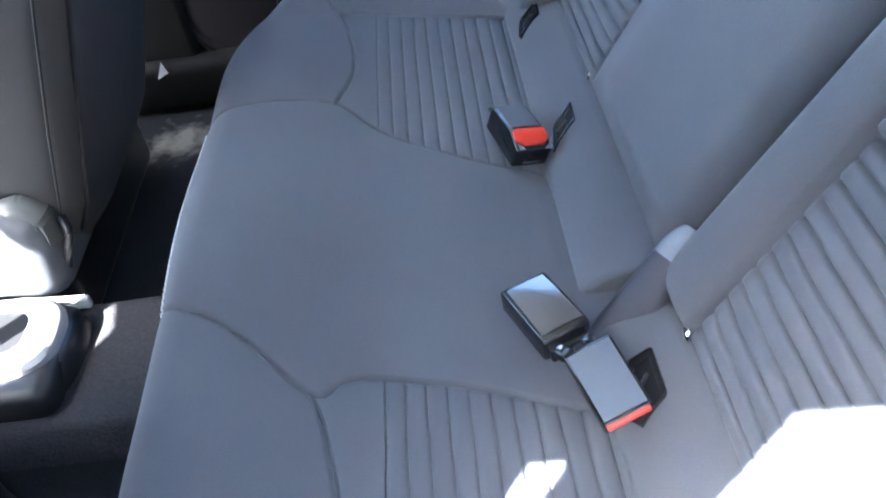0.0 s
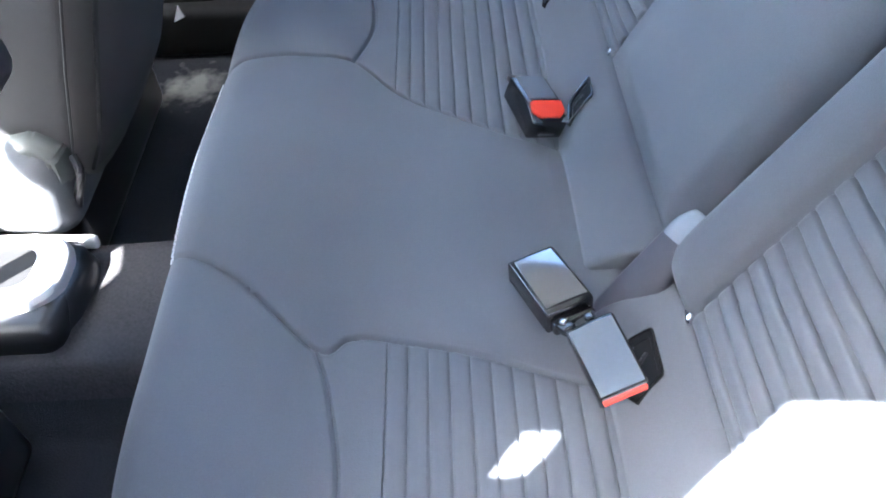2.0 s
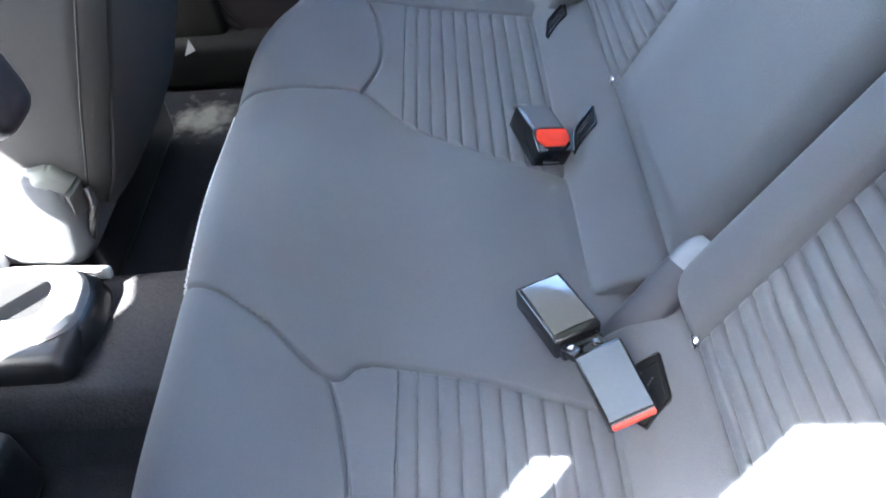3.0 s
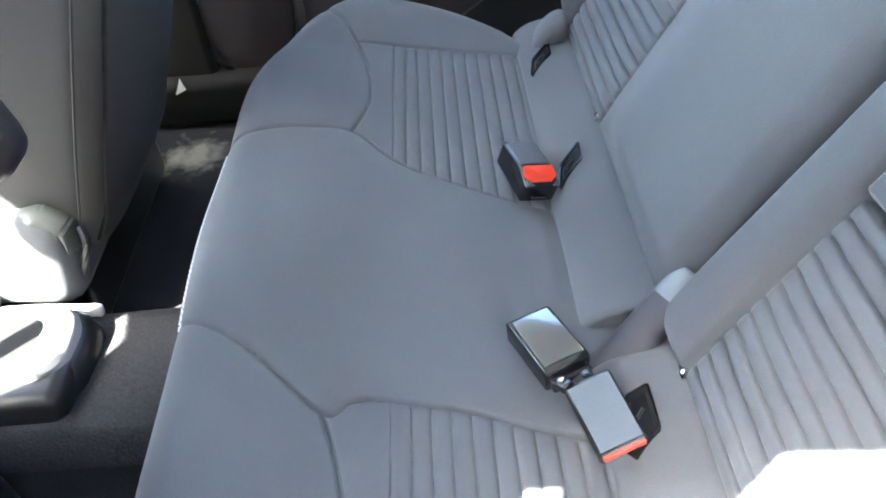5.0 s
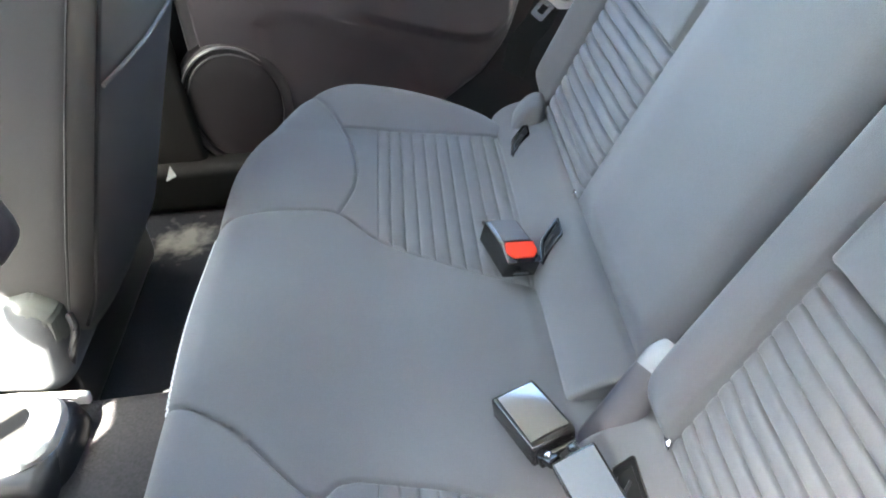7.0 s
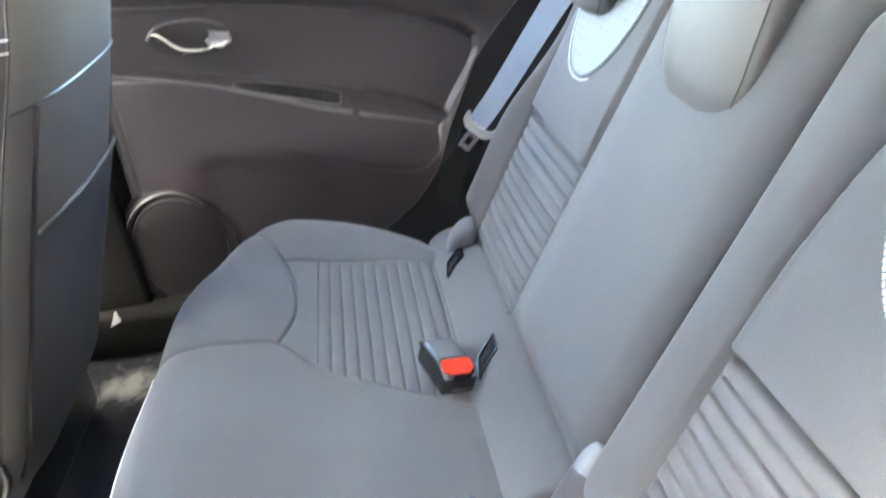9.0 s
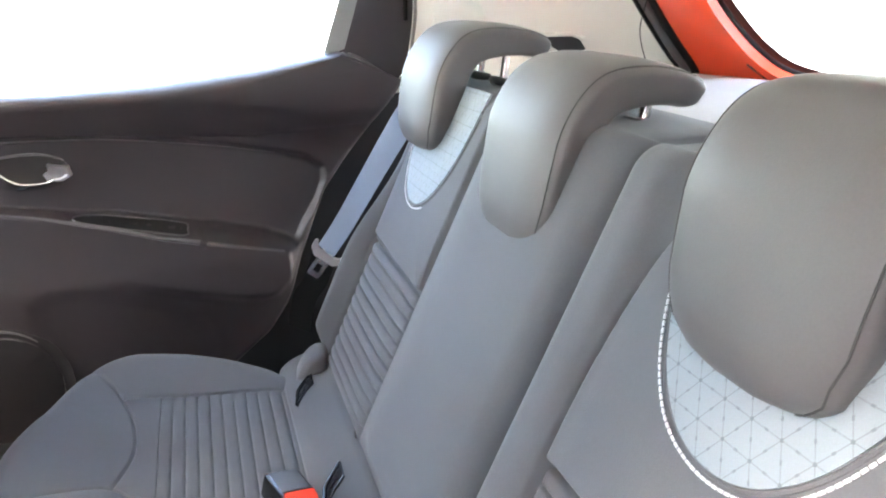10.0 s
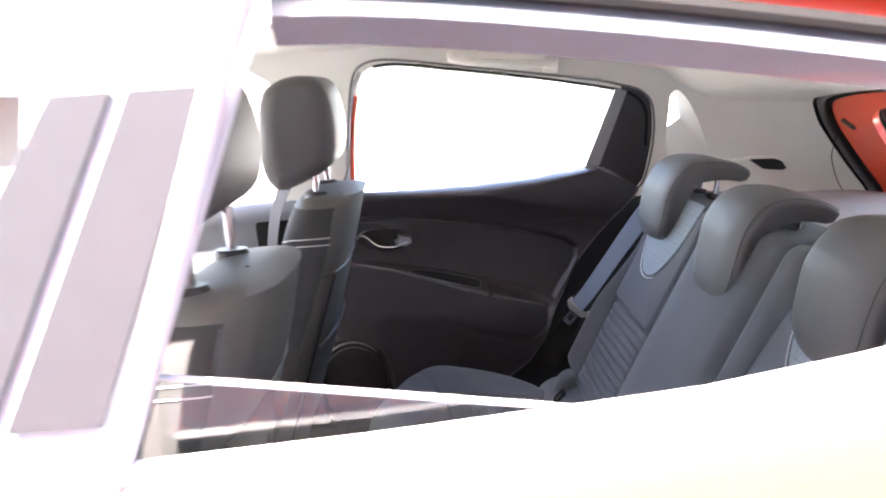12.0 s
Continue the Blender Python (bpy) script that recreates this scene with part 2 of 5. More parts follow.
def tube(points, r, seg=10, closed=False, flat=1.0, up=(0, 0, 1)):
    """A rounded bar along points; flat squeezes it along its second axis."""
    pts = [Vector(p) for p in points]
    bm = bmesh.new()
    rings = []
    for i, p in enumerate(pts):
        a = pts[(i - 1) % len(pts)] if closed or i else p
        b = pts[(i + 1) % len(pts)] if closed or i < len(pts) - 1 else p
        d = (b - a).normalized()
        side = d.cross(Vector(up))
        side = side.normalized() if side.length > 1e-4 else d.orthogonal().normalized()
        top = side.cross(d)
        rr = r(i / max(len(pts) - 1, 1)) if callable(r) else r
        rings.append([bm.verts.new(p + side * rr * math.cos(k * math.tau / seg) + top * rr * flat * math.sin(k * math.tau / seg)) for k in range(seg)])
    for i in range(len(rings) if closed else len(rings) - 1):
        a, b = rings[i], rings[(i + 1) % len(rings)]
        for k in range(seg):
            bm.faces.new((a[k], a[(k + 1) % seg], b[(k + 1) % seg], b[k]))
    if not closed:
        bm.faces.new(rings[0][::-1])
        bm.faces.new(rings[-1])
    return bm


def ribbon(points, across, thick=0.0012):
    """A strap along points; across gives the half width vector at each."""
    bm = bmesh.new()
    rows = []
    pts = [Vector(p) for p in points]
    for i, p in enumerate(pts):
        w = Vector(across(i / (len(pts) - 1)) if callable(across) else across)
        rows.append([bm.verts.new(p + w * k) for k in (-1, -0.5, 0, 0.5, 1)])
    for a, b in zip(rows, rows[1:]):
        for k in range(4):
            bm.faces.new((a[k], a[k + 1], b[k + 1], b[k]))
    bmesh.ops.recalc_face_normals(bm, faces=bm.faces)
    bmesh.ops.solidify(bm, geom=bm.faces[:], thickness=thick)
    return bm


def loft(sections, caps=True):
    """A skin over closed rings of the same count."""
    bm = bmesh.new()
    rings = [[bm.verts.new(p) for p in ring] for ring in sections]
    n = len(rings[0])
    for a, b in zip(rings, rings[1:]):
        for k in range(n):
            bm.faces.new((a[k], a[(k + 1) % n], b[(k + 1) % n], b[k]))
    if caps:
        bm.faces.new(rings[0][::-1])
        bm.faces.new(rings[-1])
    return bm


def cushioned(profile, half, radius, place, steps=8):
    """A closed outline in a plane, carried across its width with rounded ends. place(a, b, w) maps it into the place."""
    pts = [Vector((p[0], p[1], 0)) for p in profile]
    n = len(pts)
    area = sum(pts[i].x * pts[(i + 1) % n].y - pts[(i + 1) % n].x * pts[i].y for i in range(n))
    sign = 1 if area > 0 else -1
    normal = []
    for i in range(n):
        d = (pts[(i + 1) % n] - pts[i - 1]).normalized()
        normal.append(Vector((d.y, -d.x, 0)) * sign)
    ease = []
    for i in range(n):
        a, b = pts[i] - pts[i - 3], pts[(i + 3) % n] - pts[i]
        turn = (a.x * b.y - a.y * b.x) * sign / (a.length * b.length + 1e-9)
        ease.append(1.0 if turn > -0.05 else 0.15)
    ease = [sum(ease[(i + d) % n] for d in range(-3, 4)) / 7 for i in range(n)]
    sections = []
    for k in range(-steps, steps + 1):
        side = 1 if k > 0 else -1
        e = abs(k) / steps
        if k == 0:
            w, inset = 0.0, 0.0
        else:
            ang = e * math.pi / 2
            w, inset = side * (half - radius + radius * math.sin(ang)), radius * (1 - math.cos(ang))
        sections.append([place(p.x - q.x * inset * e1, p.y - q.y * inset * e1, w) for p, q, e1 in zip(pts, normal, ease)])
    return loft(sections)


def panel(outline, holes, place, thick=0.003, cuts=()):
    """A flat outline with holes, given in two coordinates, mapped into the place and thickened. cuts: values of the first coordinate to bend at."""
    bm = bmesh.new()
    edges = []
    for loop in (outline, *holes):
        vs = [bm.verts.new((p[0], p[1], 0)) for p in loop]
        edges += [bm.edges.new((vs[i], vs[(i + 1) % len(vs)])) for i in range(len(vs))]
    bmesh.ops.triangle_fill(bm, edges=edges, use_beauty=True, use_dissolve=False)
    for axis, value in cuts:
        co, no = ((value, 0, 0), (1, 0, 0)) if axis == 0 else ((0, value, 0), (0, 1, 0))
        bmesh.ops.bisect_plane(bm, geom=bm.verts[:] + bm.edges[:] + bm.faces[:], plane_co=co, plane_no=no)
    for v in bm.verts:
        v.co = Vector(place(v.co.x, v.co.y))
    bmesh.ops.recalc_face_normals(bm, faces=bm.faces)
    if thick:
        bmesh.ops.solidify(bm, geom=bm.faces[:], thickness=thick)
    return bm


def stitches(points, normal, parent, length=0.0055, gap=0.0035, width=0.0009, name="stitching", label="white contrast stitching"):
    """A row of short threads lying along a seam."""
    pts = [Vector(p) for p in points]
    bm = bmesh.new()
    run, k = 0.0, 0
    todo = 0.0
    for a, b in zip(pts, pts[1:]):
        seg = (b - a).length
        d = (b - a).normalized() if seg else Vector((1, 0, 0))
        while todo <= run + seg:
            p = a + d * (todo - run)
            n = Vector(normal).normalized()
            s = d.cross(n).normalized()
            ring = []
            for u in (-0.5, 0.5):
                for v, h in ((-1, 0), (1, 0), (1, 1.1), (-1, 1.1)):
                    ring.append(bm.verts.new(p + d * u * length + s * v * width + n * (h * width + 0.0003)))
            for f in ((0, 1, 2, 3), (7, 6, 5, 4), (0, 4, 5, 1), (1, 5, 6, 2), (2, 6, 7, 3), (3, 7, 4, 0)):
                bm.faces.new([ring[q] for q in f])
            todo += length + gap
        run += seg
    return part(name, bm, THREAD, parent, label, smooth=False)


def seam_distance(x, y, line):
    """Distance in the plane from each point to a polyline."""
    best = np.full(x.shape, 9.0)
    for (ax, ay), (bx, by) in zip(line, line[1:]):
        dx, dy = bx - ax, by - ay
        t = np.clip(((x - ax) * dx + (y - ay) * dy) / (dx * dx + dy * dy + 1e-12), 0, 1)
        best = np.minimum(best, np.hypot(x - ax - t * dx, y - ay - t * dy))
    return best


def flat2(points, n=8, closed=False):
    return [(v.x, v.y) for v in catmull([(a, b, 0) for a, b in points], n, closed)]


def step(x, lo, hi):
    t = np.clip((x - lo) / (hi - lo), 0, 1)
    return t * t * (3 - 2 * t)


# ---- the rear bench ----
LEAN = radians(27.6)
UP, OUT = Vector((math.sin(LEAN), 0, math.cos(LEAN))), Vector((-math.cos(LEAN), 0, math.sin(LEAN)))
FOOT = Vector((0, 0, 0.58))


def on_back(s, y, h=0.0):
    """A place on the backrest: s up along it, h proud of its face."""
    return FOOT + UP * s + OUT * h + Vector((0, y, 0))


CENTRE_FAR = flat2([(-0.50, 0.165), (-0.42, 0.195), (-0.364, 0.213), (-0.307, 0.221), (-0.254, 0.170), (-0.19, 0.122), (-0.129, 0.084), (-0.02, 0.04)])
CENTRE_NEAR = flat2([(-0.51, -0.092), (-0.46, -0.107), (-0.386, -0.144), (-0.315, -0.206), (-0.289, -0.192), (-0.261, -0.188), (-0.195, -0.200), (-0.106, -0.232), (-0.02, -0.262)])
BULB_FAR = flat2([(-0.307, 0.221), (-0.287, 0.30), (-0.290, 0.38), (-0.310, 0.459), (-0.345, 0.515), (-0.41, 0.545), (-0.5, 0.56)])
BULB_NEAR = flat2([(-0.315, -0.206), (-0.300, -0.255), (-0.290, -0.34), (-0.310, -0.45), (-0.345, -0.515), (-0.41, -0.545), (-0.5, -0.56)])
SIDE_FAR = flat2([(-0.312, 0.462), (-0.26, 0.462), (-0.15, 0.432), (-0.02, 0.395)])
SIDE_NEAR = flat2([(-0.312, -0.462), (-0.26, -0.462), (-0.15, -0.442), (-0.02, -0.415)])
SEAMS = [CENTRE_FAR, CENTRE_NEAR, BULB_FAR, BULB_NEAR, SIDE_FAR, SIDE_NEAR]
RIB = 0.0178


def curve_at(line, x):
    px, py = np.array(line).T
    order = np.argsort(px)
    return np.interp(x, px[order], py[order])


def cushion_front(y):
    """How far the cushion reaches towards the front seats."""
    a = np.abs(y)
    return -0.458 + 0.17 * np.clip((a - 0.25) / 0.345, 0, 1) ** 3


def cushion_top(x, y):
    z = 0.553 + 0.046 * step(-x, 0.22, 0.43) * (1 - 0.4 * step(np.abs(y), 0.25, 0.5))
    z = z + 0.027 * step(np.abs(y) - curve_at(SIDE_FAR, x), -0.025, 0.085) * step(-x, 0.0, 0.06)
    z = z + 0.014 * np.exp(-((y - 0.0) / 0.12) ** 2) * step(-x, 0.05, 0.2)
    z = z - 0.003 * step(x, -0.092, -0.070)
    d = np.full(x.shape, 9.0)
    for line in SEAMS:
        d = np.minimum(d, seam_distance(x, y, line))
    z = z + 0.0042 * (1 - np.exp(-d / 0.020)) - 0.0042 * np.exp(-(d / 0.0019) ** 2)
    inside = ((y > curve_at(CENTRE_FAR, x)) & (y < curve_at(SIDE_FAR, x))) | ((y < curve_at(CENTRE_NEAR, x)) & (y > curve_at(SIDE_NEAR, x)))
    ribs = inside & (x > -0.256) & (x < -0.055)
    phase = (x + 0.256) / RIB
    f = phase - np.floor(phase)
    z = z + np.where(ribs, 0.0026 * (1 - np.abs(2 * f - 1) ** 2.6) - 0.0022 - 0.0017 * np.exp(-((np.minimum(f, 1 - f)) / 0.042) ** 2), 0) * step(d, 0.0005, 0.005)
    return z, ribs


def rear_cushion():
    seat = thing("rear_seat_cushion", (-0.24, 0, 0.36), "dark blue-grey cloth rear bench cushion with ribbed inserts", "seat cushion")
    r = 0.036
    a = np.concatenate([np.linspace(0, 0.80, 520), 0.80 + 0.20 * np.sin(np.linspace(0, math.pi / 2, 26)[1:])])
    half = 0.596
    b = np.concatenate([-1 + 0.08 * (1 - np.cos(np.linspace(0, math.pi / 2, 18))), np.linspace(-0.92, 0.92, 640)[1:-1], 1 - 0.08 * (1 - np.cos(np.linspace(math.pi / 2, 0, 18)))])
    A, B = np.meshgrid(a, b, indexing="ij")
    width = np.polyval(np.polyfit([0, 0.17, 0.29, 0.51, 0.63, 0.81, 1.0], [0.415, 0.470, 0.510, 0.562, 0.580, 0.594, 0.598], 3), A)
    Y = B * width
    X = -0.012 + (cushion_front(Y) + 0.012) * A
    Z, ribs = cushion_top(X, Y)
    e1 = np.clip((r - (X - cushion_front(Y))) / r, 0, 1)
    e2 = np.clip((0.045 - (width - np.abs(Y))) / 0.045, 0, 1)
    Z = Z - r * (1 - np.sqrt(np.clip(1 - e1 ** 2, 0, 1))) - 0.045 * (1 - np.sqrt(np.clip(1 - e2 ** 2, 0, 1)))
    nu, nv = A.shape
    V = np.stack([X, Y, Z], -1).reshape(-1, 3)
    F = quads(nu, nv)
    c = V[F].mean(1)
    cf, cn = curve_at(CENTRE_FAR, c[:, 0]), curve_at(CENTRE_NEAR, c[:, 0])
    centre = (c[:, 1] < cf) & (c[:, 1] > cn)
    rib = ribs.reshape(-1)[F].all(1)
    far = c[:, 1] > 0
    for name, mask in (("centre_panel", centre), ("ribbed_insert", rib & far & ~centre), ("ribbed_insert", rib & ~far & ~centre), ("bolster", far & ~rib & ~centre), ("bolster", ~far & ~rib & ~centre)):
        arrays(name, V, F[mask], CLOTH, seat)
    # the skirt below the rounded rim, down to the floor of the bench
    rim = [(X[-1, j], Y[-1, j], Z[-1, j]) for j in range(nv)]
    left = [(X[i, 0], Y[i, 0], Z[i, 0]) for i in range(nu)]
    right = [(X[i, -1], Y[i, -1], Z[i, -1]) for i in range(nu - 1, -1, -1)]
    loop = left[:-1] + rim + right[1:]
    L = np.array(loop)
    rows = []
    for k, (dz, tuck) in enumerate(((0.0, 1.0), (0.03, 0.998), (0.08, 0.985), (0.14, 0.96), (0.21, 0.93))):
        q = L.copy()
        q[:, 2] = L[:, 2] * (1 - k / 4) + (k / 4) * 0.35
        q[:, 0] = (L[:, 0] + 0.1) * tuck - 0.1
        q[:, 1] *= 1 - (1 - tuck) * 0.4
        rows.append(q)
    R = np.array(rows)
    arrays("skirt", R.reshape(-1, 3), quads(len(rows), len(loop)), CLOTH, seat)
    edge = [(float(cushion_front(np.array(y))) - 0.0006, y, 0.0) for y in np.linspace(-0.11, 0.16, 60)]
    zs = [float(cushion_top(np.array([x + 0.012]), np.array([y]))[0][0]) - 0.018 for x, y, _ in edge]
    for ang in (0.95, 1.12):
        stitches([(x + 0.0006 + 0.036 * (1 - math.sin(ang)), y, z + 0.018 - 0.036 * (1 - math.cos(ang))) for (x, y, _), z in zip(edge, zs)], (-0.8, 0, 0.55), seat, length=0.0045, gap=0.0025)
    rim_far = []
    for y in np.linspace(0.40, 0.60, 50):
        x = float(cushion_front(np.array(y)))
        z = float(cushion_top(np.array([x + 0.02]), np.array([y]))[0][0])
        rim_far.append((x + 0.036 * 0.18, y, z - 0.036 * 0.44))
    stitches(rim_far, (-0.6, 0.5, 0.6), seat, length=0.0045, gap=0.0025)
    return seat


BACK_TOP = 0.483
GAP = -0.120


def back_face(s, y, side):
    """How proud the backrest stands, and where its ribs are. side 1: wide part; -1: narrow part."""
    h = np.zeros(s.shape)
    if side > 0:
        lines = [[(0.0, 0.185), (0.20, 0.180), (0.47, 0.165)], [(0.217, 0.180), (0.222, 0.428)], [(-0.02, 0.428), (0.214, 0.428), (0.47, 0.425)], [(0.0, -0.2), (0.0, 0.56)]]
        lo, hi = np.interp(s, [0, 0.2, 0.47], [0.186, 0.181, 0.166]), 0.428
        h = h + 0.022 * np.exp(-((y - 0.01) / 0.13) ** 4) * step(s, 0.0, 0.05)
        h = h + 0.026 * step(y, 0.425, 0.465) * step(s, 0.0, 0.05) * (1 - 0.85 * step(s, 0.17, 0.36))
    else:
        lines = [flat2([(0.0, -0.197), (0.11, -0.193), (0.212, -0.192), (0.31, -0.194), (0.40, -0.208), (0.47, -0.245)]), [(0.212, -0.192), (0.217, -0.49)], [(-0.02, -0.47), (0.214, -0.47), (0.47, -0.46)], [(0.0, -0.6), (0.0, -0.1)]]
        lo, hi = -0.47, np.interp(s, [p[0] for p in lines[0]], [p[1] for p in lines[0]]) - 0.001
        h = h + 0.014 * np.exp(-((y + 0.159) / 0.034) ** 4) * step(s, -0.05, 0.03)
        h = h + 0.030 * step(-y, 0.46, 0.51) * step(s, -0.05, 0.05)
    d = np.full(s.shape, 9.0)
    for line in lines:
        d = np.minimum(d, seam_distance(s, y, line))
    h = h + 0.007 * (1 - np.exp(-d / 0.02)) - 0.0085 * np.exp(-(d / 0.0026) ** 2)
    h = h + np.where((y > lo) & (y < hi), 0.007 * step(s, 0.214, 0.222), 0) - np.where((y > lo) & (y < hi), 0.006 * np.exp(-((s - 0.2145) / 0.0028) ** 2), 0)
    ribs = (y > lo) & (y < hi) & (s > 0.0) & (s < 0.2124)
    f = s / 0.0177
    f = f - np.floor(f)
    h = h + np.where(ribs, 0.0036 * (1 - np.abs(2 * f - 1) ** 3) - 0.0036 - 0.0048 * np.exp(-(np.minimum(f, 1 - f) / 0.06) ** 2), 0) * step(d, 0.0005, 0.006)
    # the lip at the foot rolls forward over the cushion
    q = np.clip(-s / 0.052, 0, 1)
    h = h * step(s, -0.01, 0.015) + 0.052 * q + 0.010 * np.sin(q * math.pi)
    return h, ribs


def shield(y0, out=0.0):
    """Outline of the shield-shaped cloth inlay, centred on y0, in (s, y)."""
    half = [(0.476, 0.109), (0.41, 0.095), (0.373, 0.083), (0.338, 0.062), (0.314, 0.033), (0.306, 0.0)]
    pts = [(s - out * (0.3 + 0.7 * (1 - w / 0.15)), y0 + w + out * (w > 0)) for s, w in half] + [(s - out * (0.3 + 0.7 * (1 - w / 0.15)), y0 - w - out * (w > 0)) for s, w in half[-2::-1]]
    return flat2(pts, 6)


def rear_back(side):
    if side > 0:
        y0, y1, name, label = GAP + 0.004, 0.480, "folding_rear_seat", "wide part of the blue-grey cloth rear backrest"
    else:
        y0, y1, name, label = -0.545, GAP - 0.004, "folding_rear_seat", "narrow part of the blue-grey cloth rear backrest"
    seat = thing(name, on_back(-0.07, (y0 + y1) / 2, -0.05), label, "seat back", "rear backrests")
    s = np.concatenate([np.linspace(-0.075, BACK_TOP - 0.03, 520), BACK_TOP - 0.03 + 0.03 * np.sin(np.linspace(0, math.pi / 2, 14)[1:])])
    n = 240 if side > 0 else 150
    y = np.concatenate([y0 + 0.03 * (1 - np.cos(np.linspace(0, math.pi / 2, 12))), np.linspace(y0 + 0.03, y1 - 0.03, n)[1:-1], y1 - 0.03 * (1 - np.cos(np.linspace(math.pi / 2, 0, 12)))])
    S, Y = np.meshgrid(s, y, indexing="ij")
    H, ribs = back_face(S, Y, side)
    r = 0.007 + 0.019 * step(S, -0.012, 0.012)
    for e in (np.clip((r - (Y - y0)) / r, 0, 1), np.clip((r - (y1 - Y)) / r, 0, 1), np.clip((0.03 - (BACK_TOP - S)) / 0.03, 0, 1)):
        H = H - r * (1 - np.sqrt(np.clip(1 - e ** 2, 0, 1)))
    if side > 0:
        # the outer edge draws in towards the shoulder
        Y = Y - 0.030 * step(S, 0.14, 0.36) * step(Y, 0.40, 0.47)
    if side < 0:
        # its lip leaves room for the hinge
        Y = Y - 0.040 * step(-S, 0.002, 0.020) * step(Y, -0.250, -0.130)
    # the gap between the two backrests drifts towards the narrow one on its way up
    Y = Y - 0.022 * np.clip(S, 0, 0.5) * (1 - step(np.abs(Y - GAP), 0.03, 0.12))
    P = np.array(FOOT)[None, None] + S[..., None] * np.array(UP) + H[..., None] * np.array(OUT) + Y[..., None] * np.array((0, 1, 0))
    V, F = P.reshape(-1, 3), quads(*S.shape)
    rib = ribs.reshape(-1)[F].all(1)
    sc, yc = S.reshape(-1)[F].mean(1), Y.reshape(-1)[F].mean(1)
    lip = sc < 0
    arrays("ribbed_insert", V, F[rib & ~lip], CLOTH, seat)
    if side > 0:
        mid = yc < 0.18
        arrays("centre_panel", V, F[~rib & ~lip & mid], CLOTH, seat)
        arrays("upper_panel", V, F[~rib & ~lip & ~mid], CLOTH, seat)
    else:
        arrays("upper_panel", V, F[~rib & ~lip], CLOTH, seat)
    arrays("lip", V, F[lip], CLOTH, seat)
    # sides, top roll and back shell
    nu, nv = S.shape
    loop = [P[i, 0] for i in range(nu)] + [P[-1, j] for j in range(1, nv)] + [P[i, -1] for i in range(nu - 2, -1, -1)]
    L = np.array(loop)
    rows = [L]
    for back_by, inset in ((0.02, 0.0), (0.06, 0.0), (0.09, 0.004), (0.10, 0.014)):
        q = L - np.array(OUT) * back_by
        q[:, 1] = np.clip(q[:, 1], y0 + inset, y1 - inset)
        q = q - np.array(UP) * inset * 0.5
        high = step((L - np.array(FOOT)) @ np.array(UP), BACK_TOP - 0.05, BACK_TOP)
        q = q + np.array(UP)[None] * (0.45 * back_by * high)[:, None]
        rows.append(q)
    R = np.array(rows)
    arrays("side_shell", R.reshape(-1, 3), quads(len(rows), len(loop)), CLOTH, seat)
    part("rear_board", panel([(-0.075, y0 + 0.01), (BACK_TOP - 0.02, y0 + 0.01), (BACK_TOP - 0.02, y1 - 0.01), (-0.075, y1 - 0.01)], [], lambda a, b: on_back(a, b, -0.105), 0.006), BLACK, seat)
    # shield inlay with its stitched border
    yc0 = 0.296 if side > 0 else -0.345
    out = shield(yc0)

    def proud(a, b, extra):
        h = float(back_face(np.array([a]), np.array([b]), side)[0][0])
        return on_back(a, b, h + extra)

    inlay = panel(out, [], lambda a, b: proud(a, b, 0.0025), 0.003, [(0, v) for v in np.linspace(0.30, 0.45, 14)] + [(1, v) for v in np.linspace(yc0 - 0.14, yc0 + 0.14, 18)])
    part("shield_inlay", inlay, LATTICE, seat, "pale blue cloth inlay with a printed triangle lattice")
    stitches([proud(a, b, 0.0008) for a, b in shield(yc0, 0.0062) if a < 0.45 and (side < 0 or b > yc0 - 0.04)], OUT, seat, length=0.0038, gap=0.0013, width=0.0009)
    part("inlay_seam", tube([proud(a, b, 0.0002) for a, b in shield(yc0, 0.002) if a < 0.45], 0.0016, 6), CLOTH, seat, "dark seam round the inlay")
    return seat


